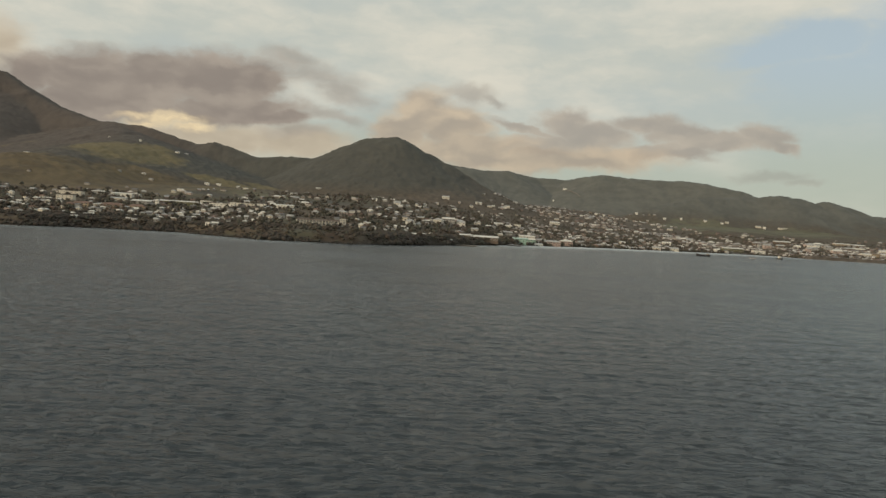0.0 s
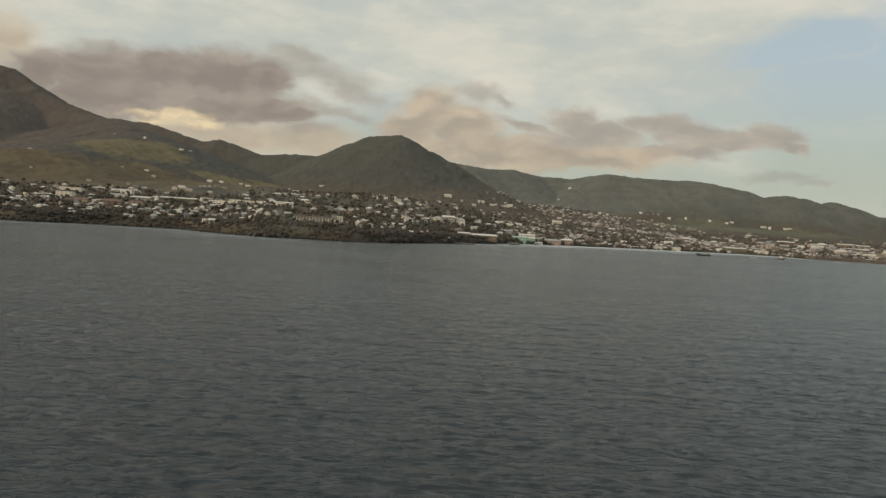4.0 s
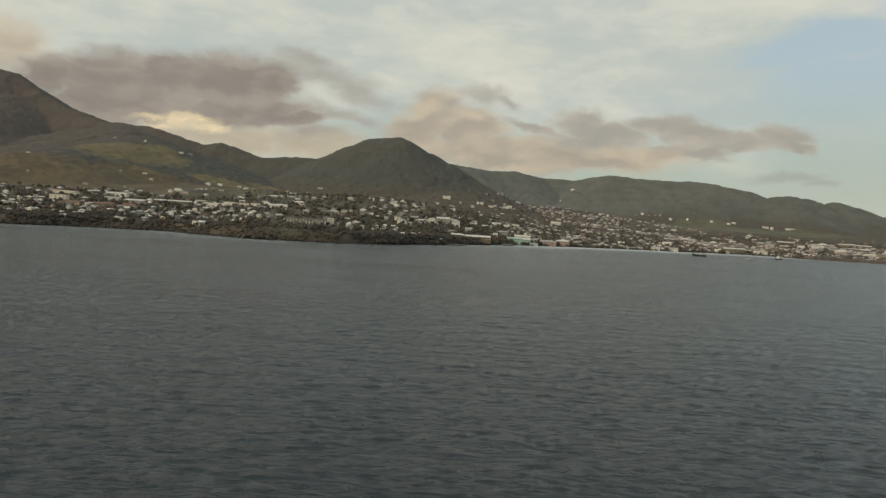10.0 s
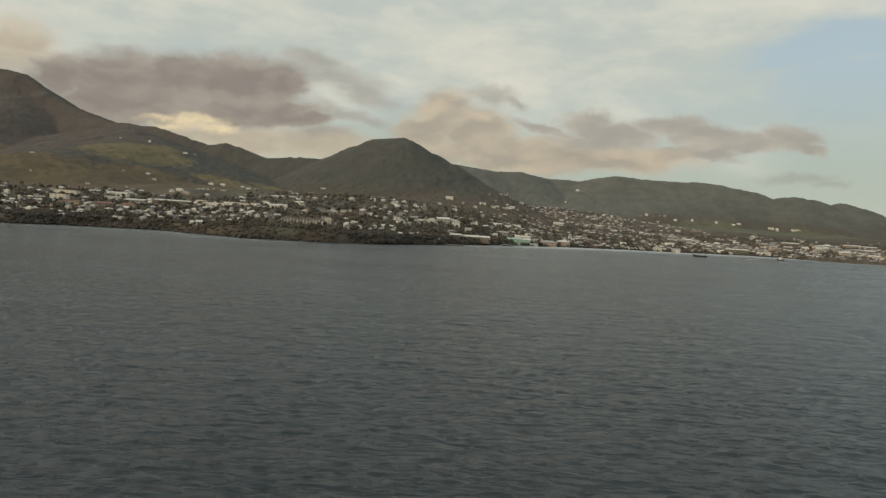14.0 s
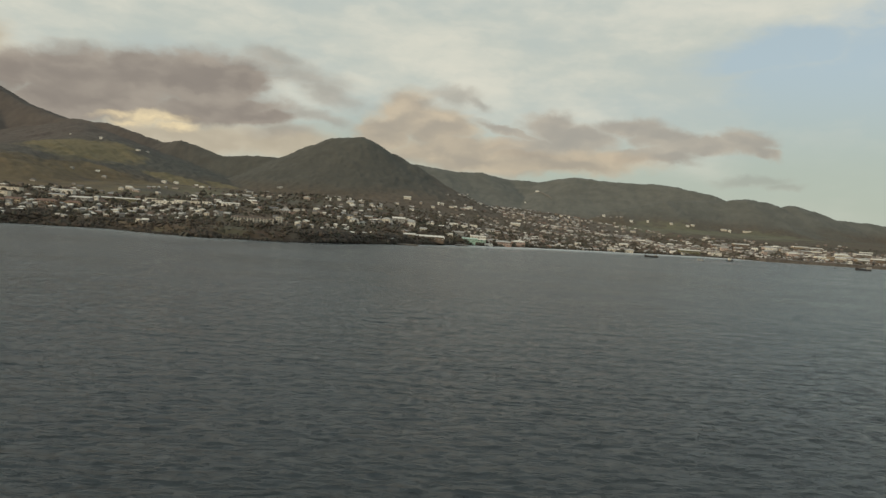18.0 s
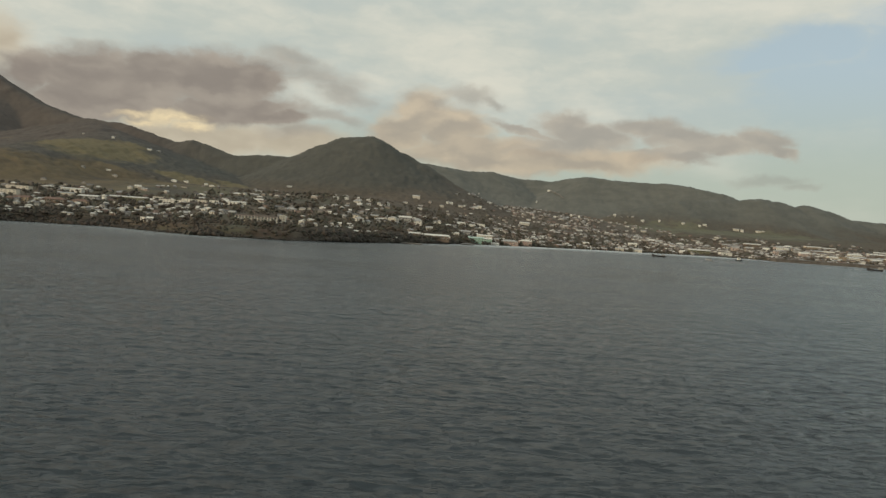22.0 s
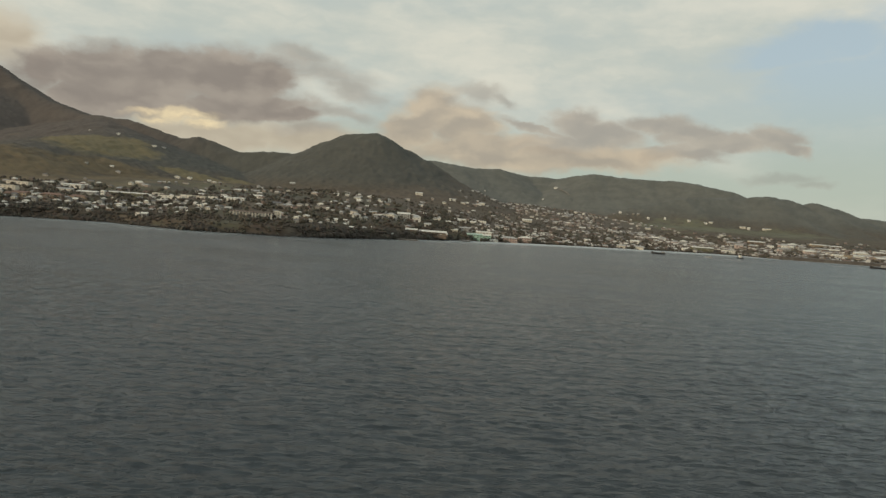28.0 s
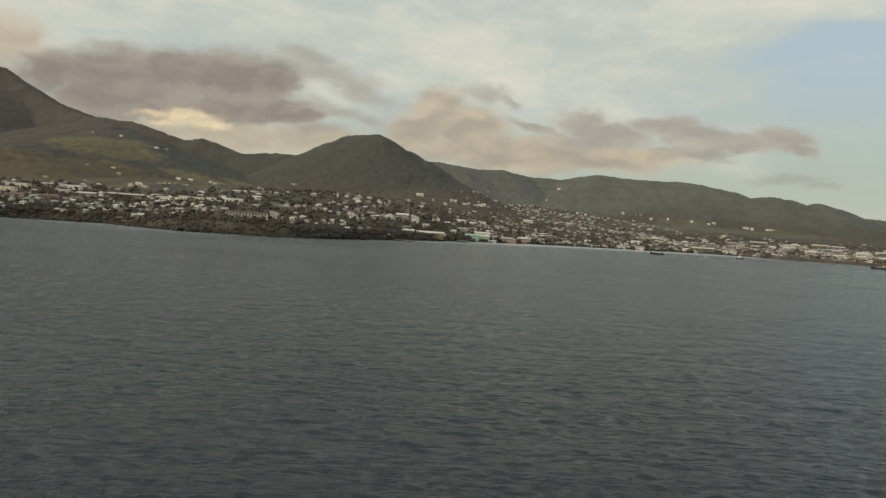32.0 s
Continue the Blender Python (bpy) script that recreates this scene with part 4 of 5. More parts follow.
building("house", -460, 944, 5.7, 7.0, 2.6, 1, "white", "white", "gable", 9, 1.3, label="small white house with a white gable roof among trees", category="house", group="houses of the town")
building("house", -483, 996, 6.7, 7.0, 3.4, 1, "cream", "zinc", "hip", 0, 1.9, label="small cream house with a dull metal hip roof among trees", category="house", group="houses of the town")
building("house", -447, 953, 8.5, 7.0, 2.6, 1, "white", "white", "gable", 5, 0.8, label="small white house with a white gable roof among trees", category="house", group="houses of the town")
building("house", -411, 944, 4.8, 7.0, 2.6, 1, "white", "white", "gable", -3, 0.8, label="small white house with a white gable roof among trees", category="house", group="houses of the town")
building("house", -403, 942, 5.5, 7.0, 2.6, 1, "white", "zinc", "gable", 4, 0.8, label="small white house with a dull metal gable roof among trees", category="house", group="houses of the town")
building("house", -419, 983, 5.7, 7.0, 2.6, 1, "pink", "white", "gable", -6, 0.8, label="small pink house with a white gable roof among trees", category="house", group="houses of the town")
building("house", -441, 1035, 6.0, 7.0, 3.8, 1, "grey", "white", "gable", 9, 2.1, label="small grey house with a white gable roof among trees", category="house", group="houses of the town")
building("house", -424, 1019, 5.8, 7.0, 2.6, 1, "cream", "zinc", "hip", 0, 1.3, label="small cream house with a dull metal hip roof among trees", category="house", group="houses of the town")
building("house", -416, 1022, 7.3, 7.0, 3.4, 1, "white", "zinc", "gable", 5, 1.8, label="small white house with a dull metal gable roof among trees", category="house", group="houses of the town")
building("house", -379, 955, 6.2, 7.0, 3.1, 1, "grey", "zinc", "gable", -3, 1.7, label="small grey house with a dull metal gable roof among trees", category="house", group="houses of the town")
building("house", -398, 1005, 5.1, 7.0, 2.6, 1, "white", "zinc", "gable", 4, 1.3, label="small white house with a dull metal gable roof among trees", category="house", group="houses of the town")
building("house", -416, 1060, 7.6, 7.0, 2.6, 1, "white", "white", "gable", -6, 0.8, label="small white house with a white gable roof among trees", category="house", group="houses of the town")
building("house", -372, 1021, 4.3, 7.0, 2.6, 1, "white", "white", "gable", 9, 0.8, label="small white house with a white gable roof among trees", category="house", group="houses of the town")
building("house", -463, 1045, 15.2, 12.0, 2.6, 1, "ochre", "zinc", "gable", 0, 1.4, label="small ochre house with a dull metal gable roof among trees", category="house", group="houses of the town")
building("house", -491, 952, 9.4, 7.6, 2.8, 1, "ochre", "rust", "gable", 5, 1.5, label="small ochre house with a rust-red gable roof among trees", category="house", group="houses of the town")
building("house", -382, 1065, 8.3, 7.0, 2.6, 1, "cream", "zinc", "gable", -3, 1.4, label="small cream house with a dull metal gable roof among trees", category="house", group="houses of the town")
building("house", -356, 1050, 16.1, 12.0, 2.9, 1, "olive", "zinc", "gable", 4, 1.5, label="small olive house with a dull metal gable roof among trees", category="house", group="houses of the town")
building("house", -302, 930, 5.8, 7.0, 3.8, 1, "white", "zinc", "flat", -6, 1.7, label="small white house with a dull metal flat roof among trees", category="house", group="houses of the town")
building("house", -291, 922, 7.1, 7.0, 3.4, 1, "grey", "white", "gable", 9, 1.8, label="small grey house with a white gable roof among trees", category="house", group="houses of the town")
building("house", -523, 1394, 7.8, 7.0, 3.8, 1, "cream", "zinc", "hip", 0, 2.0, label="small cream house with a dull metal hip roof among trees", category="house", group="houses of the town")
building("house", -523, 1430, 11.0, 9.0, 3.8, 1, "cream", "white", "gable", 5, 2.1, label="small cream house with a white gable roof on the slope", category="house", group="houses of the town")
building("house", -492, 1389, 11.6, 9.5, 3.1, 1, "pink", "zinc", "gable", -3, 1.7, label="small pink house with a dull metal gable roof among trees", category="house", group="houses of the town")
building("house", -290, 1005, 5.5, 7.0, 3.1, 1, "white", "zinc", "gable", 4, 1.7, label="small white house with a dull metal gable roof among trees", category="house", group="houses of the town")
building("house", -288, 1019, 6.3, 7.0, 4.1, 1, "pink", "zinc", "hip", -6, 2.2, label="small pink house with a dull metal hip roof among trees", category="house", group="houses of the town")
building("house", -271, 993, 4.7, 7.0, 4.8, 2, "grey", "zinc", "gable", 9, 2.6, label="two-storey grey house with a dull metal gable roof among trees", category="house", group="houses of the town")
building("house", -256, 984, 8.1, 7.0, 2.6, 1, "white", "white", "gable", 0, 1.4, label="small white house with a white gable roof among trees", category="house", group="houses of the town")
building("house", -297, 1133, 12.3, 10.0, 2.6, 1, "grey", "white", "gable", 5, 1.4, label="small grey house with a white gable roof among trees", category="house", group="houses of the town")
building("house", -251, 1044, 7.1, 7.0, 3.2, 1, "cream", "zinc", "hip", -3, 1.8, label="small cream house with a dull metal hip roof among trees", category="house", group="houses of the town")
building("house", -247, 1073, 6.5, 7.0, 3.8, 1, "grey", "zinc", "hip", 4, 2.0, label="small grey house with a dull metal hip roof among trees", category="house", group="houses of the town")
building("house", -221, 1042, 9.1, 7.4, 4.1, 1, "grey", "zinc", "gable", -6, 2.2, label="small grey house with a dull metal gable roof among trees", category="house", group="houses of the town")
building("house", -198, 1006, 6.7, 7.0, 3.4, 1, "cream", "zinc", "gable", 9, 1.9, label="small cream house with a dull metal gable roof among trees", category="house", group="houses of the town")
building("house", -516, 998, 9.8, 8.0, 4.4, 1, "brown", "rust", "hip", 0, 2.4, label="small brown house with a rust-red hip roof among trees", category="house", group="houses of the town")
building("house", -510, 1006, 9.0, 7.4, 3.4, 1, "brown", "rust", "gable", 5, 1.9, label="small brown house with a rust-red gable roof among trees", category="house", group="houses of the town")
# houses along the bay and farms on the plain behind it
building("house", 314, 2029, 26.0, 11, 5.0, 2, "cream", "white", "gable", 4, 2.8, label="two-storey cream house with a white gable roof on the slope", category="house", group="houses of the town")
building("house", 346, 2206, 12.8, 9, 3.3, 1, "cream", "zinc", "gable", -6, 1.8, label="small cream house with a metal gable roof on the slope", category="house", group="houses of the town")
building("house", 291, 1620, 14.2, 11, 4.7, 2, "white", "zinc", "gable", 9, 2.5, label="two-storey white house with a dull metal gable roof on the slope", category="house", group="houses of the town")
building("house", 335, 1699, 11.5, 8.9, 3.5, 1, "white", "white", "gable", 0, 2.0, label="small white house with a white gable roof on the slope", category="house", group="houses of the town")
building("house", 408, 2128, 9.4, 9, 3.9, 1, "white", "zinc", "gable", 5, 2.1, label="small white house with a metal gable roof on the slope", category="house", group="houses of the town")
building("house", 447, 2137, 10.4, 9, 3.9, 1, "pink", "white", "gable", -3, 2.2, label="small pink house with a white gable roof on the slope", category="house", group="houses of the town")
building("house", 476, 2062, 17.2, 9, 3.7, 1, "grey", "white", "gable", 4, 2.1, label="small grey house with a white gable roof on the slope", category="house", group="houses of the town")
building("house", 561, 2089, 9.4, 9, 3.9, 1, "white", "white", "gable", -6, 2.1, label="small white house with a white gable roof on the slope", category="house", group="houses of the town")
building("house", 581, 2090, 11.4, 9, 3.2, 1, "white", "zinc", "hip", 9, 1.8, label="small white house with a metal hip roof on the slope", category="house", group="houses of the town")
building("house", 425, 1700, 12.8, 9.9, 4.3, 1, "cream", "white", "gable", 0, 2.4, label="small cream house with a white gable roof on the slope", category="house", group="houses of the town")
building("house", 494, 1791, 12.3, 9.6, 6.1, 2, "grey", "zinc", "hip", 5, 3.3, label="two-storey grey house with a dull metal hip roof on the slope", category="house", group="houses of the town")
building("house", 565, 1815, 20.2, 11, 5.4, 2, "white", "white", "gable", -3, 3.0, label="two-storey white house with a white gable roof on the slope", category="house", group="houses of the town")
building("house", 412, 1605, 14.3, 11, 3.4, 1, "cream", "zinc", "gable", 4, 1.9, label="small cream house with a dull metal gable roof on the slope", category="house", group="houses of the town")
building("house", 498, 1672, 18.4, 11, 5.0, 2, "cream", "zinc", "gable", -6, 2.7, label="two-storey cream house with a dull metal gable roof on the slope", category="house", group="houses of the town")
building("house", 453, 1635, 12.3, 9.6, 3.4, 1, "pink", "zinc", "gable", 9, 1.9, label="small pink house with a dull metal gable roof on the slope", category="house", group="houses of the town")
building("house", 528, 2503, 7.4, 8.0, 6.0, 2, "cream", "white", "gable", 0, 2.4, label="two-storey cream house with a white gable roof on the slope", category="house", group="houses of the town")
building("house", 558, 2513, 6.2, 7.0, 3.8, 1, "white", "white", "gable", 5, 2.1, label="small white house with a white gable roof on the slope", category="house", group="houses of the town")
building("farmhouse", 776, 2906, 9.5, 9, 5.0, 2, "white", "white", "gable", -3, 2.3, label="two-storey white house with a white gable roof on the green plain", category="house", group="farmhouses on the plain")
building("house", 373, 2349, 11.4, 9, 3.5, 1, "pink", "zinc", "gable", 4, 1.9, label="small pink house with a metal gable roof on the slope", category="house", group="houses of the town")
building("house", 329, 1542, 11.5, 9.0, 4.6, 1, "brown", "rust", "hip", -6, 2.5, label="small brown house with a rust-red hip roof on the slope", category="house", group="houses of the town")
building("house", 302, 1571, 10.6, 8.3, 4.6, 1, "grey", "zinc", "gable", 9, 2.5, label="small grey house with a dull metal gable roof on the slope", category="house", group="houses of the town")
building("house", 652, 2073, 20.7, 9, 5.8, 2, "grey", "zinc", "hip", 0, 2.4, label="two-storey grey house with a metal hip roof on the slope", category="house", group="houses of the town")
building("house", 744, 2363, 15.4, 9, 4.4, 1, "cream", "zinc", "gable", 5, 2.4, label="small cream house with a metal gable roof on the slope", category="house", group="houses of the town")
building("house", 671, 2011, 15.5, 11, 6.1, 2, "brown", "white", "gable", -3, 3.3, label="two-storey brown house with a white gable roof on the slope", category="house", group="houses of the town")
building("house", 700, 2041, 17.2, 11, 5.3, 2, "cream", "zinc", "gable", 4, 2.9, label="two-storey cream house with a dull metal gable roof on the slope", category="house", group="houses of the town")
building("house", 542, 1682, 19.9, 11, 5.8, 2, "cream", "zinc", "gable", -6, 3.1, label="two-storey cream house with a dull metal gable roof on the slope", category="house", group="houses of the town")
building("house", 712, 1965, 16.6, 11, 6.8, 2, "pink", "zinc", "hip", 9, 3.4, label="two-storey pink house with a dull metal hip roof on the slope", category="house", group="houses of the town")
building("house", 743, 1993, 16.9, 11, 7.8, 2, "grey", "white", "hip", 0, 3.4, label="two-storey grey house with a white hip roof on the slope", category="house", group="houses of the town")
building("house", 687, 1800, 12.7, 9.9, 5.5, 2, "white", "white", "gable", 5, 3.0, label="two-storey white house with a white gable roof on the slope", category="house", group="houses of the town")
building("house", 947, 2265, 9.4, 9, 4.3, 1, "white", "white", "gable", -3, 2.4, label="small white house with a white gable roof on the slope", category="house", group="houses of the town")
building("house", 924, 1971, 17.3, 11, 6.2, 2, "brown", "zinc", "gable", 4, 3.4, label="two-storey brown house with a dull metal gable roof on the slope", category="house", group="houses of the town")
building("house", 990, 2008, 14.8, 11, 5.4, 2, "white", "white", "gable", -6, 3.0, label="two-storey white house with a white gable roof on the slope", category="house", group="houses of the town")
building("house", 977, 1920, 11.3, 8.8, 9.0, 2, "pink", "zinc", "gable", 9, 3.4, label="two-storey pink house with a dull metal gable roof on the slope", category="house", group="houses of the town")
building("house", 836, 2101, 17.2, 9, 5.3, 2, "brown", "white", "gable", 0, 2.4, label="two-storey brown house with a white gable roof on the slope", category="house", group="houses of the town")
building("house", 832, 2027, 17.4, 11, 6.2, 2, "grey", "zinc", "hip", 5, 3.4, label="two-storey grey house with a dull metal hip roof on the slope", category="house", group="houses of the town")
building("house", 880, 2020, 17.5, 11, 7.2, 2, "brown", "zinc", "hip", -3, 3.4, label="two-storey brown house with a dull metal hip roof on the slope", category="house", group="houses of the town")
building("house", 882, 1956, 19.8, 11, 7.8, 2, "pink", "zinc", "gable", 4, 3.4, label="two-storey pink house with a dull metal gable roof on the slope", category="house", group="houses of the town")
building("farmhouse", 952, 2890, 6.9, 7.9, 4.2, 1, "white", "white", "gable", -6, 2.3, label="small white house with a white gable roof on the green plain", category="house", group="farmhouses on the plain")
building("farmhouse", 1039, 2863, 9.7, 9, 5.1, 2, "white", "zinc", "gable", 9, 2.3, label="two-storey white house with a metal gable roof on the green plain", category="house", group="farmhouses on the plain")
building("farmhouse", 1099, 2845, 9.7, 9, 4.2, 1, "white", "white", "gable", 0, 2.3, label="small white house with a white gable roof on the green plain", category="house", group="farmhouses on the plain")
building("farmhouse", 1124, 2859, 12.5, 9, 4.3, 1, "cream", "white", "gable", 5, 2.3, label="small cream house with a white gable roof on the green plain", category="house", group="farmhouses on the plain")
building("farmhouse", 1256, 2874, 21.2, 9, 4.4, 1, "cream", "zinc", "gable", -3, 2.3, label="small cream house with a metal gable roof on the green plain", category="house", group="farmhouses on the plain")
building("farmhouse", 879, 2867, 9.5, 9, 5.0, 2, "white", "white", "gable", 4, 2.3, label="two-storey white house with a white gable roof on the green plain", category="house", group="farmhouses on the plain")
building("house", 1041, 2035, 15.1, 11, 7.4, 2, "white", "zinc", "hip", -6, 3.4, label="two-storey white house with a dull metal hip roof on the slope", category="house", group="houses of the town")
building("house", 1067, 2050, 12.0, 9, 4.8, 2, "white", "white", "gable", 9, 2.4, label="two-storey white house with a white gable roof on the slope", category="house", group="houses of the town")
building("house", 1084, 2022, 19.7, 11, 9.0, 2, "grey", "zinc", "hip", 0, 3.4, label="two-storey grey house with a dull metal hip roof on the slope", category="house", group="houses of the town")
building("house", 1057, 1929, 24.7, 11, 7.2, 2, "pink", "white", "gable", 5, 3.4, label="two-storey pink house with a white gable roof on the slope", category="house", group="houses of the town")
building("house", 1201, 2078, 34.2, 9, 4.2, 1, "cream", "white", "gable", -3, 2.3, label="small cream house with a white gable roof on the slope", category="house", group="houses of the town")
building("house", 1242, 2011, 39.0, 11, 6.7, 2, "cream", "white", "shed", 4, 3.4, label="two-storey cream house with a white shed roof on the slope", category="house", group="houses of the town")
building("house", 1415, 2181, 37.1, 9, 5.3, 2, "grey", "white", "gable", -6, 2.4, label="two-storey grey house with a white gable roof on the slope", category="house", group="houses of the town")
building("house", 1247, 1932, 30.3, 11, 6.6, 2, "ochre", "zinc", "gable", 9, 3.4, label="two-storey ochre house with a dull metal gable roof on the slope", category="house", group="houses of the town")
building("house", 1295, 1931, 35.2, 11, 8.5, 2, "brown", "white", "gable", 0, 3.4, label="two-storey brown house with a white gable roof on the slope", category="house", group="houses of the town")


# ---------------------------------------------------------------- the quay, jetties and boats
def slab_thing(name, x0, x1, y0, y1, top, mat, label, category, posts=0):
    thing = tagged(new(name), label, category)
    part("deck", boxes((x0, x1, y0, y1, top - 0.6, top)), mat, thing)
    part("wall", boxes((x0 + 0.4, x1 - 0.4, y0 + 0.4, y1 - 0.4, -4, top - 0.6)), QUAY if top > 4 else ROCK, thing)
    for i in range(posts):
        shared("bollard", BOLLARD, thing, pose(x0 + (i + 0.5) / posts * (x1 - x0), y0 + 0.8, top))
    return thing


BOLLARD = mesh_of("bollard", boxes((-0.3, 0.3, -0.3, 0.3, 0, 0.8), (-0.45, 0.45, -0.45, 0.45, 0.8, 1.05)), STEEL)
slab_thing("breakwater", 12, 54, 1092, 1101, 1.8, CONCRETE, "low dark stone breakwater with a pale top", "breakwater", 4)
slab_thing("jetty", 118, 139, 1262, 1312, 1.9, CONCRETE, "short concrete jetty below the green terminal", "jetty", 3)
slab_thing("quay", 888, 1420, 1722, 1846, 7.4, QUAY, "long concrete quay on dark stone at the harbour", "quay", 14)


def boat(name, x, y, length, beam, turn, label, cabin, mast, hull_mat=None, house="white"):
    """A vessel lying at anchor: hull with a raised bow, deck, wheelhouse with windows, mast."""
    thing = tagged(new(name), label, "boat")
    bm = bmesh.new()
    rings = []
    for s in np.linspace(-0.5, 0.5, 13):
        half = beam / 2 * (1 - max(0, (s - 0.12) / 0.38) ** 2.2) * (0.82 + 0.18 * min(1, (s + 0.5) / 0.2))
        sheer = 0.24 * length * (14 / max(length, 14)) ** 0.35 * (0.55 + 1.1 * max(0, s) ** 2 * 2 + 0.35 * max(0, -s) ** 2)
        half = max(half, 0.05)
        rings.append([bm.verts.new((s * length, k * half * q, z)) for k, q, z in ((-1, 1, sheer), (-1, 0.86, 0.1), (-1, 0.4, -0.9), (1, 0.4, -0.9), (1, 0.86, 0.1), (1, 1, sheer))])
    for a, b in zip(rings, rings[1:]):
        for i in range(5):
            bm.faces.new((a[i], b[i], b[i + 1], a[i + 1]))
        bm.faces.new((a[5], b[5], b[0], a[0]))
    bm.faces.new(rings[0])
    bm.faces.new(rings[-1][::-1])
    bmesh.ops.recalc_face_normals(bm, faces=bm.faces)
    part("hull", bm, hull_mat or HULL, thing)
    deck = 0.15 * length * (14 / max(length, 14)) ** 0.35
    cl, cw, ch, cx = cabin
    cab = part("wheelhouse", boxes((cx - cl / 2, cx + cl / 2, -cw / 2, cw / 2, deck - 0.5, deck + ch), (cx - cl / 2 - 0.2, cx + cl / 2 + 0.2, -cw / 2 - 0.2, cw / 2 + 0.2, deck + ch, deck + ch + 0.15)), WALLS[house], thing)
    for i in range(3):
        shared("pane", WINDOW_PANE, cab, pose(cx + (i - 1) * cl * 0.28, -cw / 2, deck + ch * 0.66) @ Matrix.Diagonal((min(1, cl * 0.17), 1, 0.6, 1)))
    for mx, mh in mast:
        part("mast", boxes((mx - 0.12, mx + 0.12, -0.12, 0.12, deck - 0.4, deck + mh), (mx - 0.05, mx + mh * 0.35, -0.05, 0.05, deck + mh * 0.62, deck + mh * 0.62 + 0.1)), STEEL, thing)
    thing.matrix_basis = pose(x, y, 0, 0, 0, turn)
    return thing


boat("cargo_boat", 500, 1376, 26, 6, 178, "long dark cargo boat at anchor with a low wheelhouse", (5, 3.6, 2.2, -9), [(2, 6), (-6, 5)], house="grey")
boat("fishing_boat", 710, 1510, 17, 5.5, 20, "dark fishing boat with a tall white wheelhouse", (6, 3.6, 4.4, -0.5), [(3.5, 7)])
boat("skiff", 604, 1398, 12, 3, 175, "low pale open boat at anchor", (2.2, 1.8, 1.0, -3), [(1, 2)], WALLS["grey"], "grey")
boat("coaster", 972, 1470, 31, 7, 176, "dark steel coaster moored near the quay", (8, 6, 4.5, -12), [(4, 9), (12, 7)], house="grey")
buoy = tagged(new("mooring_buoy"), "dark steel mooring buoy off the quay", "buoy")
part("float", boxes((-1.1, 1.1, -1.1, 1.1, -0.6, 1.2, 0.25)), HULL, buoy)
part("post", boxes((-0.35, 0.35, -0.35, 0.35, 1.2, 3.4)), STEEL, buoy)
buoy.matrix_basis = pose(928, 1495, 0)


def quay_crane(x, y, tall, turn):
    thing = tagged(new("quay_crane"), "small dark steel crane standing on the quay", "crane", "cranes on the quay")
    part("base", boxes((-1.6, 1.6, -1.6, 1.6, 0, 2.2)), STEEL, thing)
    part("cab", boxes((-1.0, 1.4, -1.0, 1.0, 2.2, 4.4)), HULL, thing)
    part("tower", boxes((-0.5, 0.5, -0.5, 0.5, 4.4, tall, 0.15)), STEEL, thing)
    part("jib", boxes((-2.5, tall * 0.9, -0.25, 0.25, tall, tall + 0.5)), STEEL, thing)
    thing.matrix_basis = pose(x, y, 7.4, 0, 0, turn)


quay_crane(1150, 1770, 10, 30)
quay_crane(1178, 1764, 8, 200)
for lamp_x in (920, 985, 1230, 1310):
    mast = tagged(new("light_mast"), "tall dark light mast on the quay", "light mast", "light masts on the quay")
    part("pole", boxes((-0.18, 0.18, -0.18, 0.18, 0, 12)), STEEL, mast)
    part("lamp_head", boxes((-1.2, 1.2, -0.3, 0.3, 12, 12.4)), STEEL, mast)
    mast.matrix_basis = pose(lamp_x, 1740, 7.4)


# ---------------------------------------------------------------- houses
def house_kind(w, d, h, wall, roof, kind, rise, porch):
    w, d, rise = w * 0.72, d * 0.74, rise * 0.75
    thing = tagged(new("house"), f"{wall} house with a {ROOF_WORDS[roof]} {kind} roof among trees", "house", "houses of the town")
    part("wall", boxes((-w / 2, w / 2, -d / 2, d / 2, -3.0, h)), WALLS[wall], thing)
    top = part("roof", roof_mesh(kind, w, d, rise, 0.6), ROOFS[roof], thing)
    top.location.z = h
    shared("door", DOOR_LEAF, thing, pose(0.1 * w, -d / 2, 0.02))
    shared("window", WINDOW_FRAME, thing, pose(-0.28 * w, -d / 2, 1.6))
    shared("window", WINDOW_FRAME, thing, pose(0.34 * w, -d / 2, 1.6))
    if h > 5:
        shared("window", WINDOW_FRAME, thing, pose(0.0, -d / 2, 4.4))
    if porch:
        part("porch", boxes((-w * 0.45, w * 0.1, -d / 2 - 2.2, -d / 2 - 0.003, 2.5, 2.65), (-w * 0.44, -w * 0.42, -d / 2 - 2.1, -d / 2 - 1.95, -1.5, 2.5), (w * 0.07, w * 0.09, -d / 2 - 2.1, -d / 2 - 1.95, -1.5, 2.5)), ROOFS[roof], thing)
    return thing


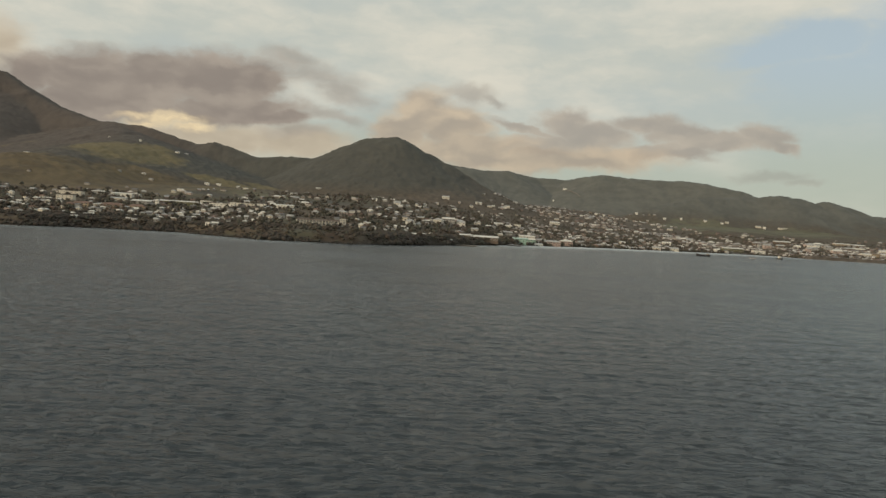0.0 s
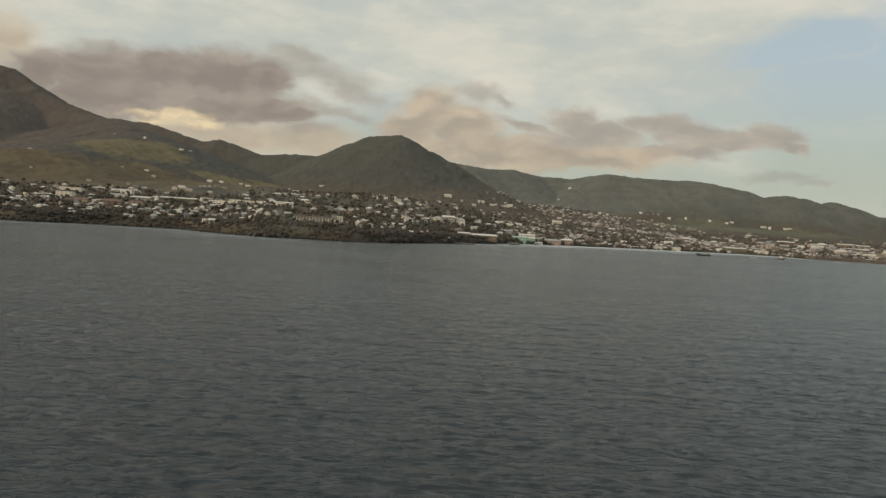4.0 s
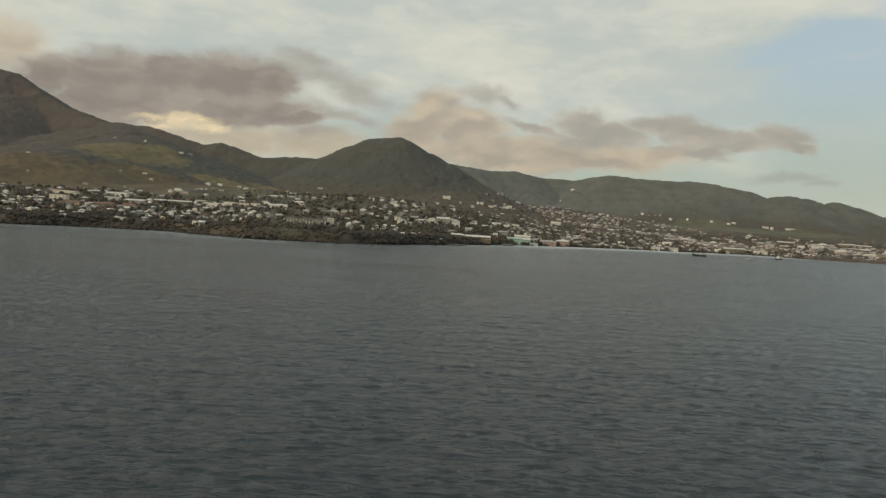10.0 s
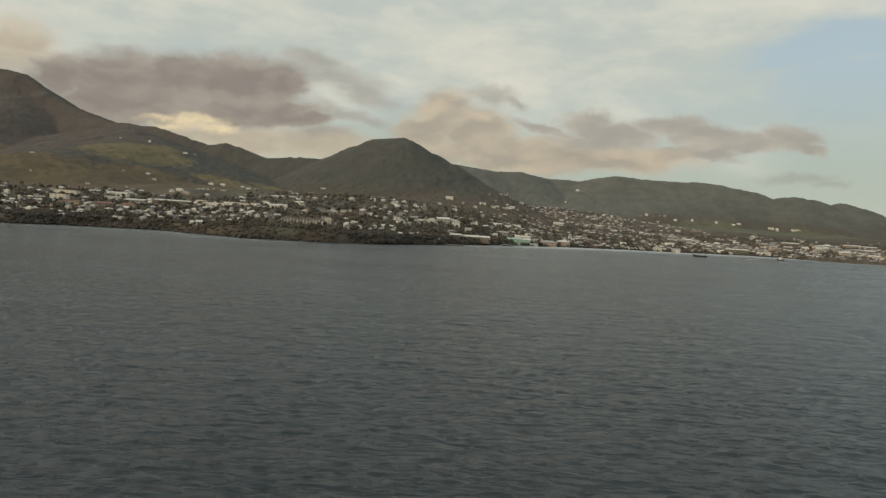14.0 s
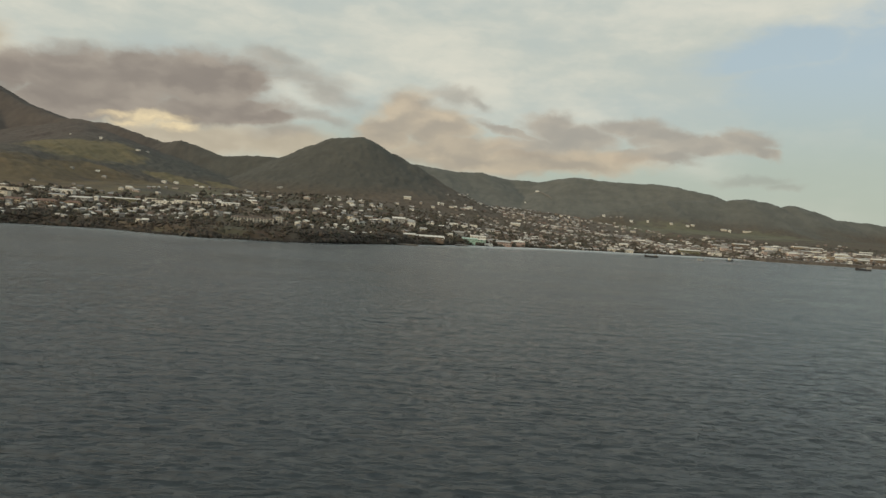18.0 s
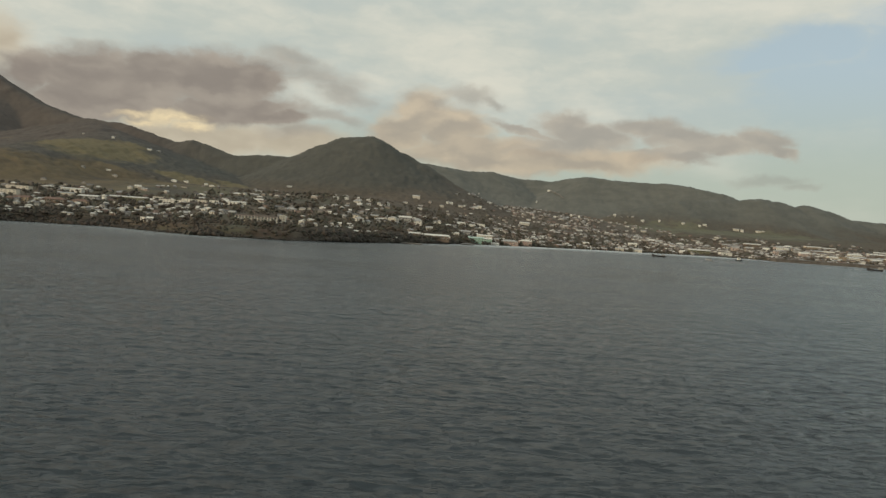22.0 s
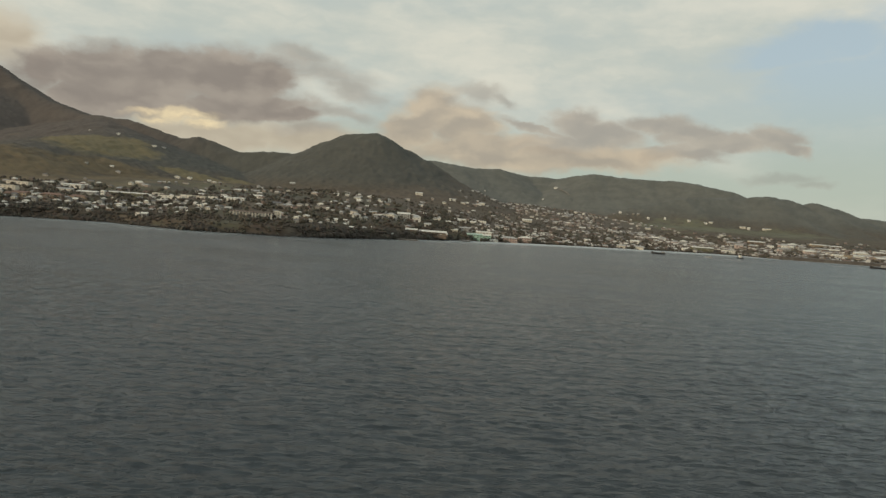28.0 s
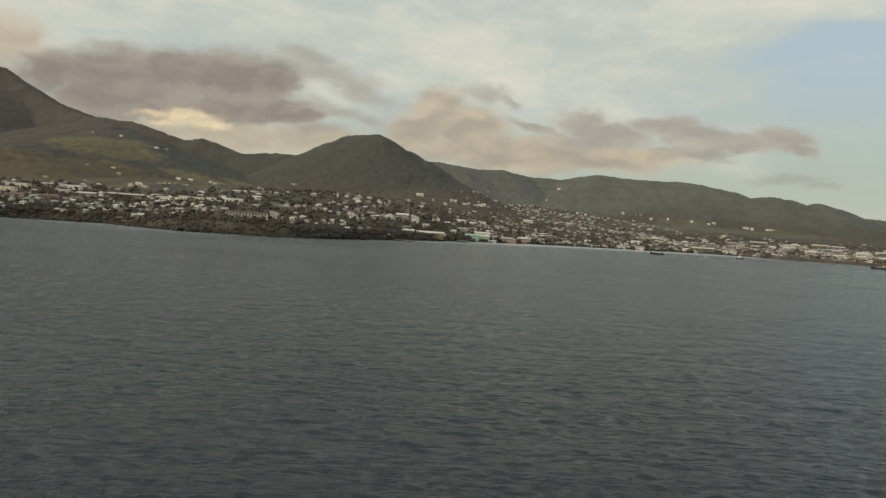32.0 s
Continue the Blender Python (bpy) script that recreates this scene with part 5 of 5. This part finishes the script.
ROOF_WORDS = {"white": "white metal", "zinc": "dull zinc", "rust": "rust-red", "brown": "brown shingle", "grey": "dark grey", "green": "pale green"}
KINDS = [(10, 7, 2.8, "white", "zinc", "hip", 2.0, True), (9, 7, 5.2, "cream", "white", "hip", 2.2, False), (12, 8, 3.2, "brown", "brown", "gable", 2.0, True),
         (8, 7, 3.0, "grey", "white", "gable", 1.8, False), (9, 7, 5.0, "grey", "white", "hip", 2.0, False), (11, 9, 3.2, "pink", "zinc", "gable", 2.2, True),
         (12, 8, 2.8, "cream", "brown", "hip", 2.4, True), (8, 7, 3.0, "brown", "white", "gable", 1.8, False), (10, 8, 3.2, "cream", "zinc", "hip", 2.2, False),
         (12, 8, 2.9, "brown", "white", "hip", 2.0, False), (9, 7, 3.2, "grey", "brown", "hip", 2.0, True), (13, 8, 2.8, "brown", "rust", "gable", 2.2, False),
         (9, 7, 5.2, "grey", "grey", "gable", 2.2, False), (9, 8, 3.2, "white", "rust", "gable", 2.0, True)]


def town_chance(x, y, d):
    """How thickly the place is built up, from 0 to 1."""
    if abs((x - 60) / y) > 0.70 or d < 12:
        return 0.0
    if x < -20:
        if d < 55:
            return 0.0
        if x > -270 and d < 110:
            return 0.10
        return 0.24 if d < 330 else 0.16 if d < 470 else 0.04 if d < 700 and x > -560 else 0.008
    if x < 140:
        return 0.05 if d < 330 else 0.07 if d < 560 else 0.09 if d < 1000 else 0.015
    if x < 860:
        if d < 430:
            return 0.5
        return 0.36 if d < 1150 and x < 600 else 0.08 if d < 1100 else 0.0
    return 0.7 if d < 380 else 0.03 if d < 600 else 0.0


rng = random.Random(11)
shore_xs = np.linspace(-1200, 1900, 3101)
shore_ys = shore(shore_xs)


def shore_at(x):
    return float(np.interp(x, shore_xs, shore_ys))


def quarter(x, y):
    """Built-up quarters with green gaps between them."""
    return max(0.0, min(1.0, 0.5 + 1.6 * float(rough_field(np.array([x]), np.array([y]), 85, 2, 61)[0])))


spots = []
tries = 0
while len(spots) < 1750 and tries < 70000:
    tries += 1
    x = rng.uniform(-1000, 1500)
    d = 1150 * rng.random() ** 1.35
    y = shore_at(x) + d
    if rng.random() < town_chance(x, y, d) * (0.10 + 1.75 * quarter(x, y)) and free(x, y, 5.0):
        taken.append((x, y, 5.0))
        spots.append((x, y))
heights = land(np.array([s[0] for s in spots]), np.array([s[1] for s in spots]))
spots = sorted([s for s in zip(spots, heights) if s[1] < (98 if s[0][0] < 120 else 142)], key=lambda s: s[0][1])
kinds = []
for k in KINDS:
    kinds.append(house_kind(*k))
far_walls, used = [], 0
for i, ((x, y), z) in enumerate(spots):
    turn = rng.gauss(4, 16) + rng.choice((0, 0, 0, 90, 0))
    k = rng.randrange(len(KINDS))
    if i < 150:
        m = pose(x, y, z, 0, 0, turn)
        if used < len(kinds):
            kinds[used].matrix_basis = m
        else:
            copy_thing(kinds[k], m)
        used += 1
    else:
        far_walls.append((x, y, z, turn, KINDS[k]))


def joined(name, chunks, mat, label, category):
    """Many closed pieces as one mesh: chunks of (corner array, face lists)."""
    verts, faces, n = [], [], 0
    for v, f in chunks:
        verts.append(v)
        faces.extend([[q + n for q in face] for face in f])
        n += len(v)
    me = bpy.data.meshes.new(name)
    me.from_pydata(np.concatenate(verts).tolist(), [], faces)
    me.materials.append(mat)
    ob = new(name, me)
    if label:
        tagged(ob, label, category, kind="stuff")
    return ob


BOX_FACES = [[3, 2, 1, 0], [4, 5, 6, 7], [0, 1, 5, 4], [1, 2, 6, 5], [2, 3, 7, 6], [3, 0, 4, 7]]
HIP_FACES = [[0, 1, 5, 4], [2, 3, 4, 5], [1, 2, 5], [3, 0, 4], [3, 2, 1, 0]]
wall_chunks, roof_chunks = [], []
for x, y, z, turn, (w, d, h, wall, roof, kind, rise, porch) in far_walls:
    w, h, d = w * rng.uniform(0.55, 1.15), h * rng.uniform(0.75, 1.1), d * 0.85
    c, s = math.cos(radians(turn)), math.sin(radians(turn))
    spin = np.array([[c, s, 0], [-s, c, 0], [0, 0, 1]])
    a, b = w / 2, d / 2
    v = np.array([(-a, -b, -3), (a, -b, -3), (a, b, -3), (-a, b, -3), (-a, -b, h), (a, -b, h), (a, b, h), (-a, b, h)], dtype=float)
    wall_chunks.append((v @ spin + (x, y, z), BOX_FACES))
    a, b, q = a + 0.6, b + 0.6, (b if kind == "hip" else 0.0)
    v = np.array([(-a, -b, h), (a, -b, h), (a, b, h), (-a, b, h), (-a + q, 0, h + rise), (a - q, 0, h + rise)], dtype=float)
    roof_chunks.append((v @ spin + (x, y, z + 0.01), HIP_FACES))
far_town = joined("distant_houses", wall_chunks, FAR_WALLS, "crowded pale houses with mixed metal roofs rising inland", "houses")
far_tops = joined("roofs", roof_chunks, FAR_ROOFS, "", "")
far_tops.parent = far_town
tagged(far_tops, kind="stuff")


# ---------------------------------------------------------------- trees
def ball(levels=1):
    bm = bmesh.new()
    bmesh.ops.create_icosphere(bm, subdivisions=levels, radius=1)
    v = np.array([p.co[:] for p in bm.verts])
    f = [[p.index for p in face.verts] for face in bm.faces]
    bm.free()
    return v, f


BALL_V, BALL_F = ball(1)
BALL2_V, BALL2_F = ball(2)
tree_rng = np.random.RandomState(8)


def clump(cx, cy, cz, rx, rz, fine=False):
    base, faces = (BALL2_V, BALL2_F) if fine else (BALL_V, BALL_F)
    shake = 1 + tree_rng.uniform(-0.38, 0.32, (len(base), 1))
    return base * shake * (rx, rx, rz) + (cx, cy, cz), faces


def tree_kind(tall, spread, tone):
    thing = tagged(new("tree"), "dark green broad-crowned tree between the houses", "tree", "trees of the town")
    bm = bmesh.new()
    bmesh.ops.create_cone(bm, segments=7, radius1=0.38, radius2=0.18, depth=tall * 0.65, cap_ends=True, matrix=Matrix.Translation((0, 0, tall * 0.3)))
    for k in range(4):
        m = pose(0, 0, tall * 0.42, 38, 0, 90 * k + 20) @ Matrix.Translation((0, 0, tall * 0.2))
        bmesh.ops.create_cone(bm, segments=5, radius1=0.16, radius2=0.06, depth=tall * 0.4, cap_ends=True, matrix=m)
    part("trunk", bm, BARK, thing)
    chunks = []
    for k in range(26):
        a, r = tree_rng.uniform(0, 6.28), spread * tree_rng.uniform(0, 1) ** 0.5
        up_by = tall * (0.95 - 0.42 * (r / spread) ** 2) * tree_rng.uniform(0.72, 1.05)
        size = spread * tree_rng.uniform(0.22, 0.42)
        chunks.append(clump(r * math.cos(a), r * math.sin(a), up_by, size, size * 0.72))
    crown_ob = joined("crown", chunks, LEAVES[tone], "", "")
    crown_ob.parent = thing
    return thing


tree_kinds = [tree_kind(8, 3.6, 0), tree_kind(10, 4.4, 1), tree_kind(7, 4.2, 2), tree_kind(11, 3.6, 0), tree_kind(6, 3.0, 1), tree_kind(9, 5.0, 2)]


def wood_chance(x, y, d):
    if abs((x - 60) / y) > 0.72:
        return 0.0
    if x < 20:
        return 0.7 if d < 480 else 0.3 if d < 1000 and x > -420 else 0.0
    if x < 140:
        return 0.9 if d < 640 else 0.4 if d < 1000 else 0.0
    return 0.35 if d < 40 else 0.75 if d < 520 else 0.6 if d < 1150 and x < 640 else 0.0


woods = []
tries = 0
while len(woods) < 9600 and tries < 60000:
    tries += 1
    x, d = rng.uniform(-1050, 1600), 3 + 1500 * rng.random() ** 1.6
    y = shore_at(x) + d
    if rng.random() < wood_chance(x, y, d):
        woods.append((x, y))
tops = land(np.array([q[0] for q in woods]), np.array([q[1] for q in woods]))
woods = sorted([s for s in zip(woods, tops) if s[1] < (98 if s[0][0] < 120 else 142)], key=lambda s: s[0][1])
singles, rest = woods[::20][:260], [q for i, q in enumerate(woods) if i % 20 or i // 20 >= 260]
for i, ((x, y), z) in enumerate(singles):
    m = pose(x, y, z - 0.2, 0, 0, rng.uniform(0, 360))
    if i < len(tree_kinds):
        tree_kinds[i].matrix_basis = m
    else:
        copy_thing(tree_kinds[rng.randrange(len(tree_kinds))], m)
for tone in range(3):
    chunks = []
    for (x, y), z in rest[tone::3]:
        r = rng.uniform(1.5, 3.9) * (0.6 if z < 14 and x < 20 else 0.62 if y > 1800 else 1.0)
        for k in range(2):
            chunks.append(clump(x + rng.uniform(-3, 3), y + rng.uniform(-3, 3), z + r * rng.uniform(0.5, 1.15), r * rng.uniform(0.6, 1.0), r * rng.uniform(0.55, 0.95)))
    joined("woods", chunks, LEAVES[tone], "dense dark green trees and scrub between the houses", "trees")

# bushes and low trees that cover the bluff in thickets down to the water
chunks = []
bush_x = np.array([rng.uniform(-800, 150) for k in range(9000)])
bush_d = np.array([2 + 68 * rng.random() ** 1.2 for k in range(9000)])
bush_y = shore(bush_x) + bush_d
thicket = rough_field(bush_x, bush_y, 75, 2, 83) + 0.25 * rough_field(bush_x, bush_y, 20, 1, 85)
for x, y, z, d, t in zip(bush_x, bush_y, land(bush_x, bush_y), bush_d, thicket):
    if t < (-0.42 if d < 16 else -0.30) + 0.30 * rng.random():
        continue
    r = rng.uniform(1.1, 2.3) * (1.0 + 1.1 * max(0.0, min(1.0, t * 2.5)))
    for k in range(2):
        chunks.append(clump(x + rng.uniform(-1, 1) * r, y + rng.uniform(-1, 1) * r, z + r * rng.uniform(0.3, 0.8), r * rng.uniform(0.7, 1.1), r * rng.uniform(0.6, 0.95)))
joined("scrub", chunks, SCRUB, "dark brown-green scrub and low trees covering the bluff", "scrub")

# boulders along the foot of the bluff and the sea wall
chunks = []
for k in range(900):
    x = rng.uniform(-800, 1500) if k % 3 else rng.uniform(-500, 60)
    y = shore_at(x) + rng.uniform(-3, 7)
    r = rng.uniform(0.6, 2.0)
    chunks.append(clump(x, y, rng.uniform(-0.3, 0.6) + 0.4 * r, r, r * 0.7))
joined("boulders", chunks, ROCK, "dark wet boulders along the waterline", "rocks")
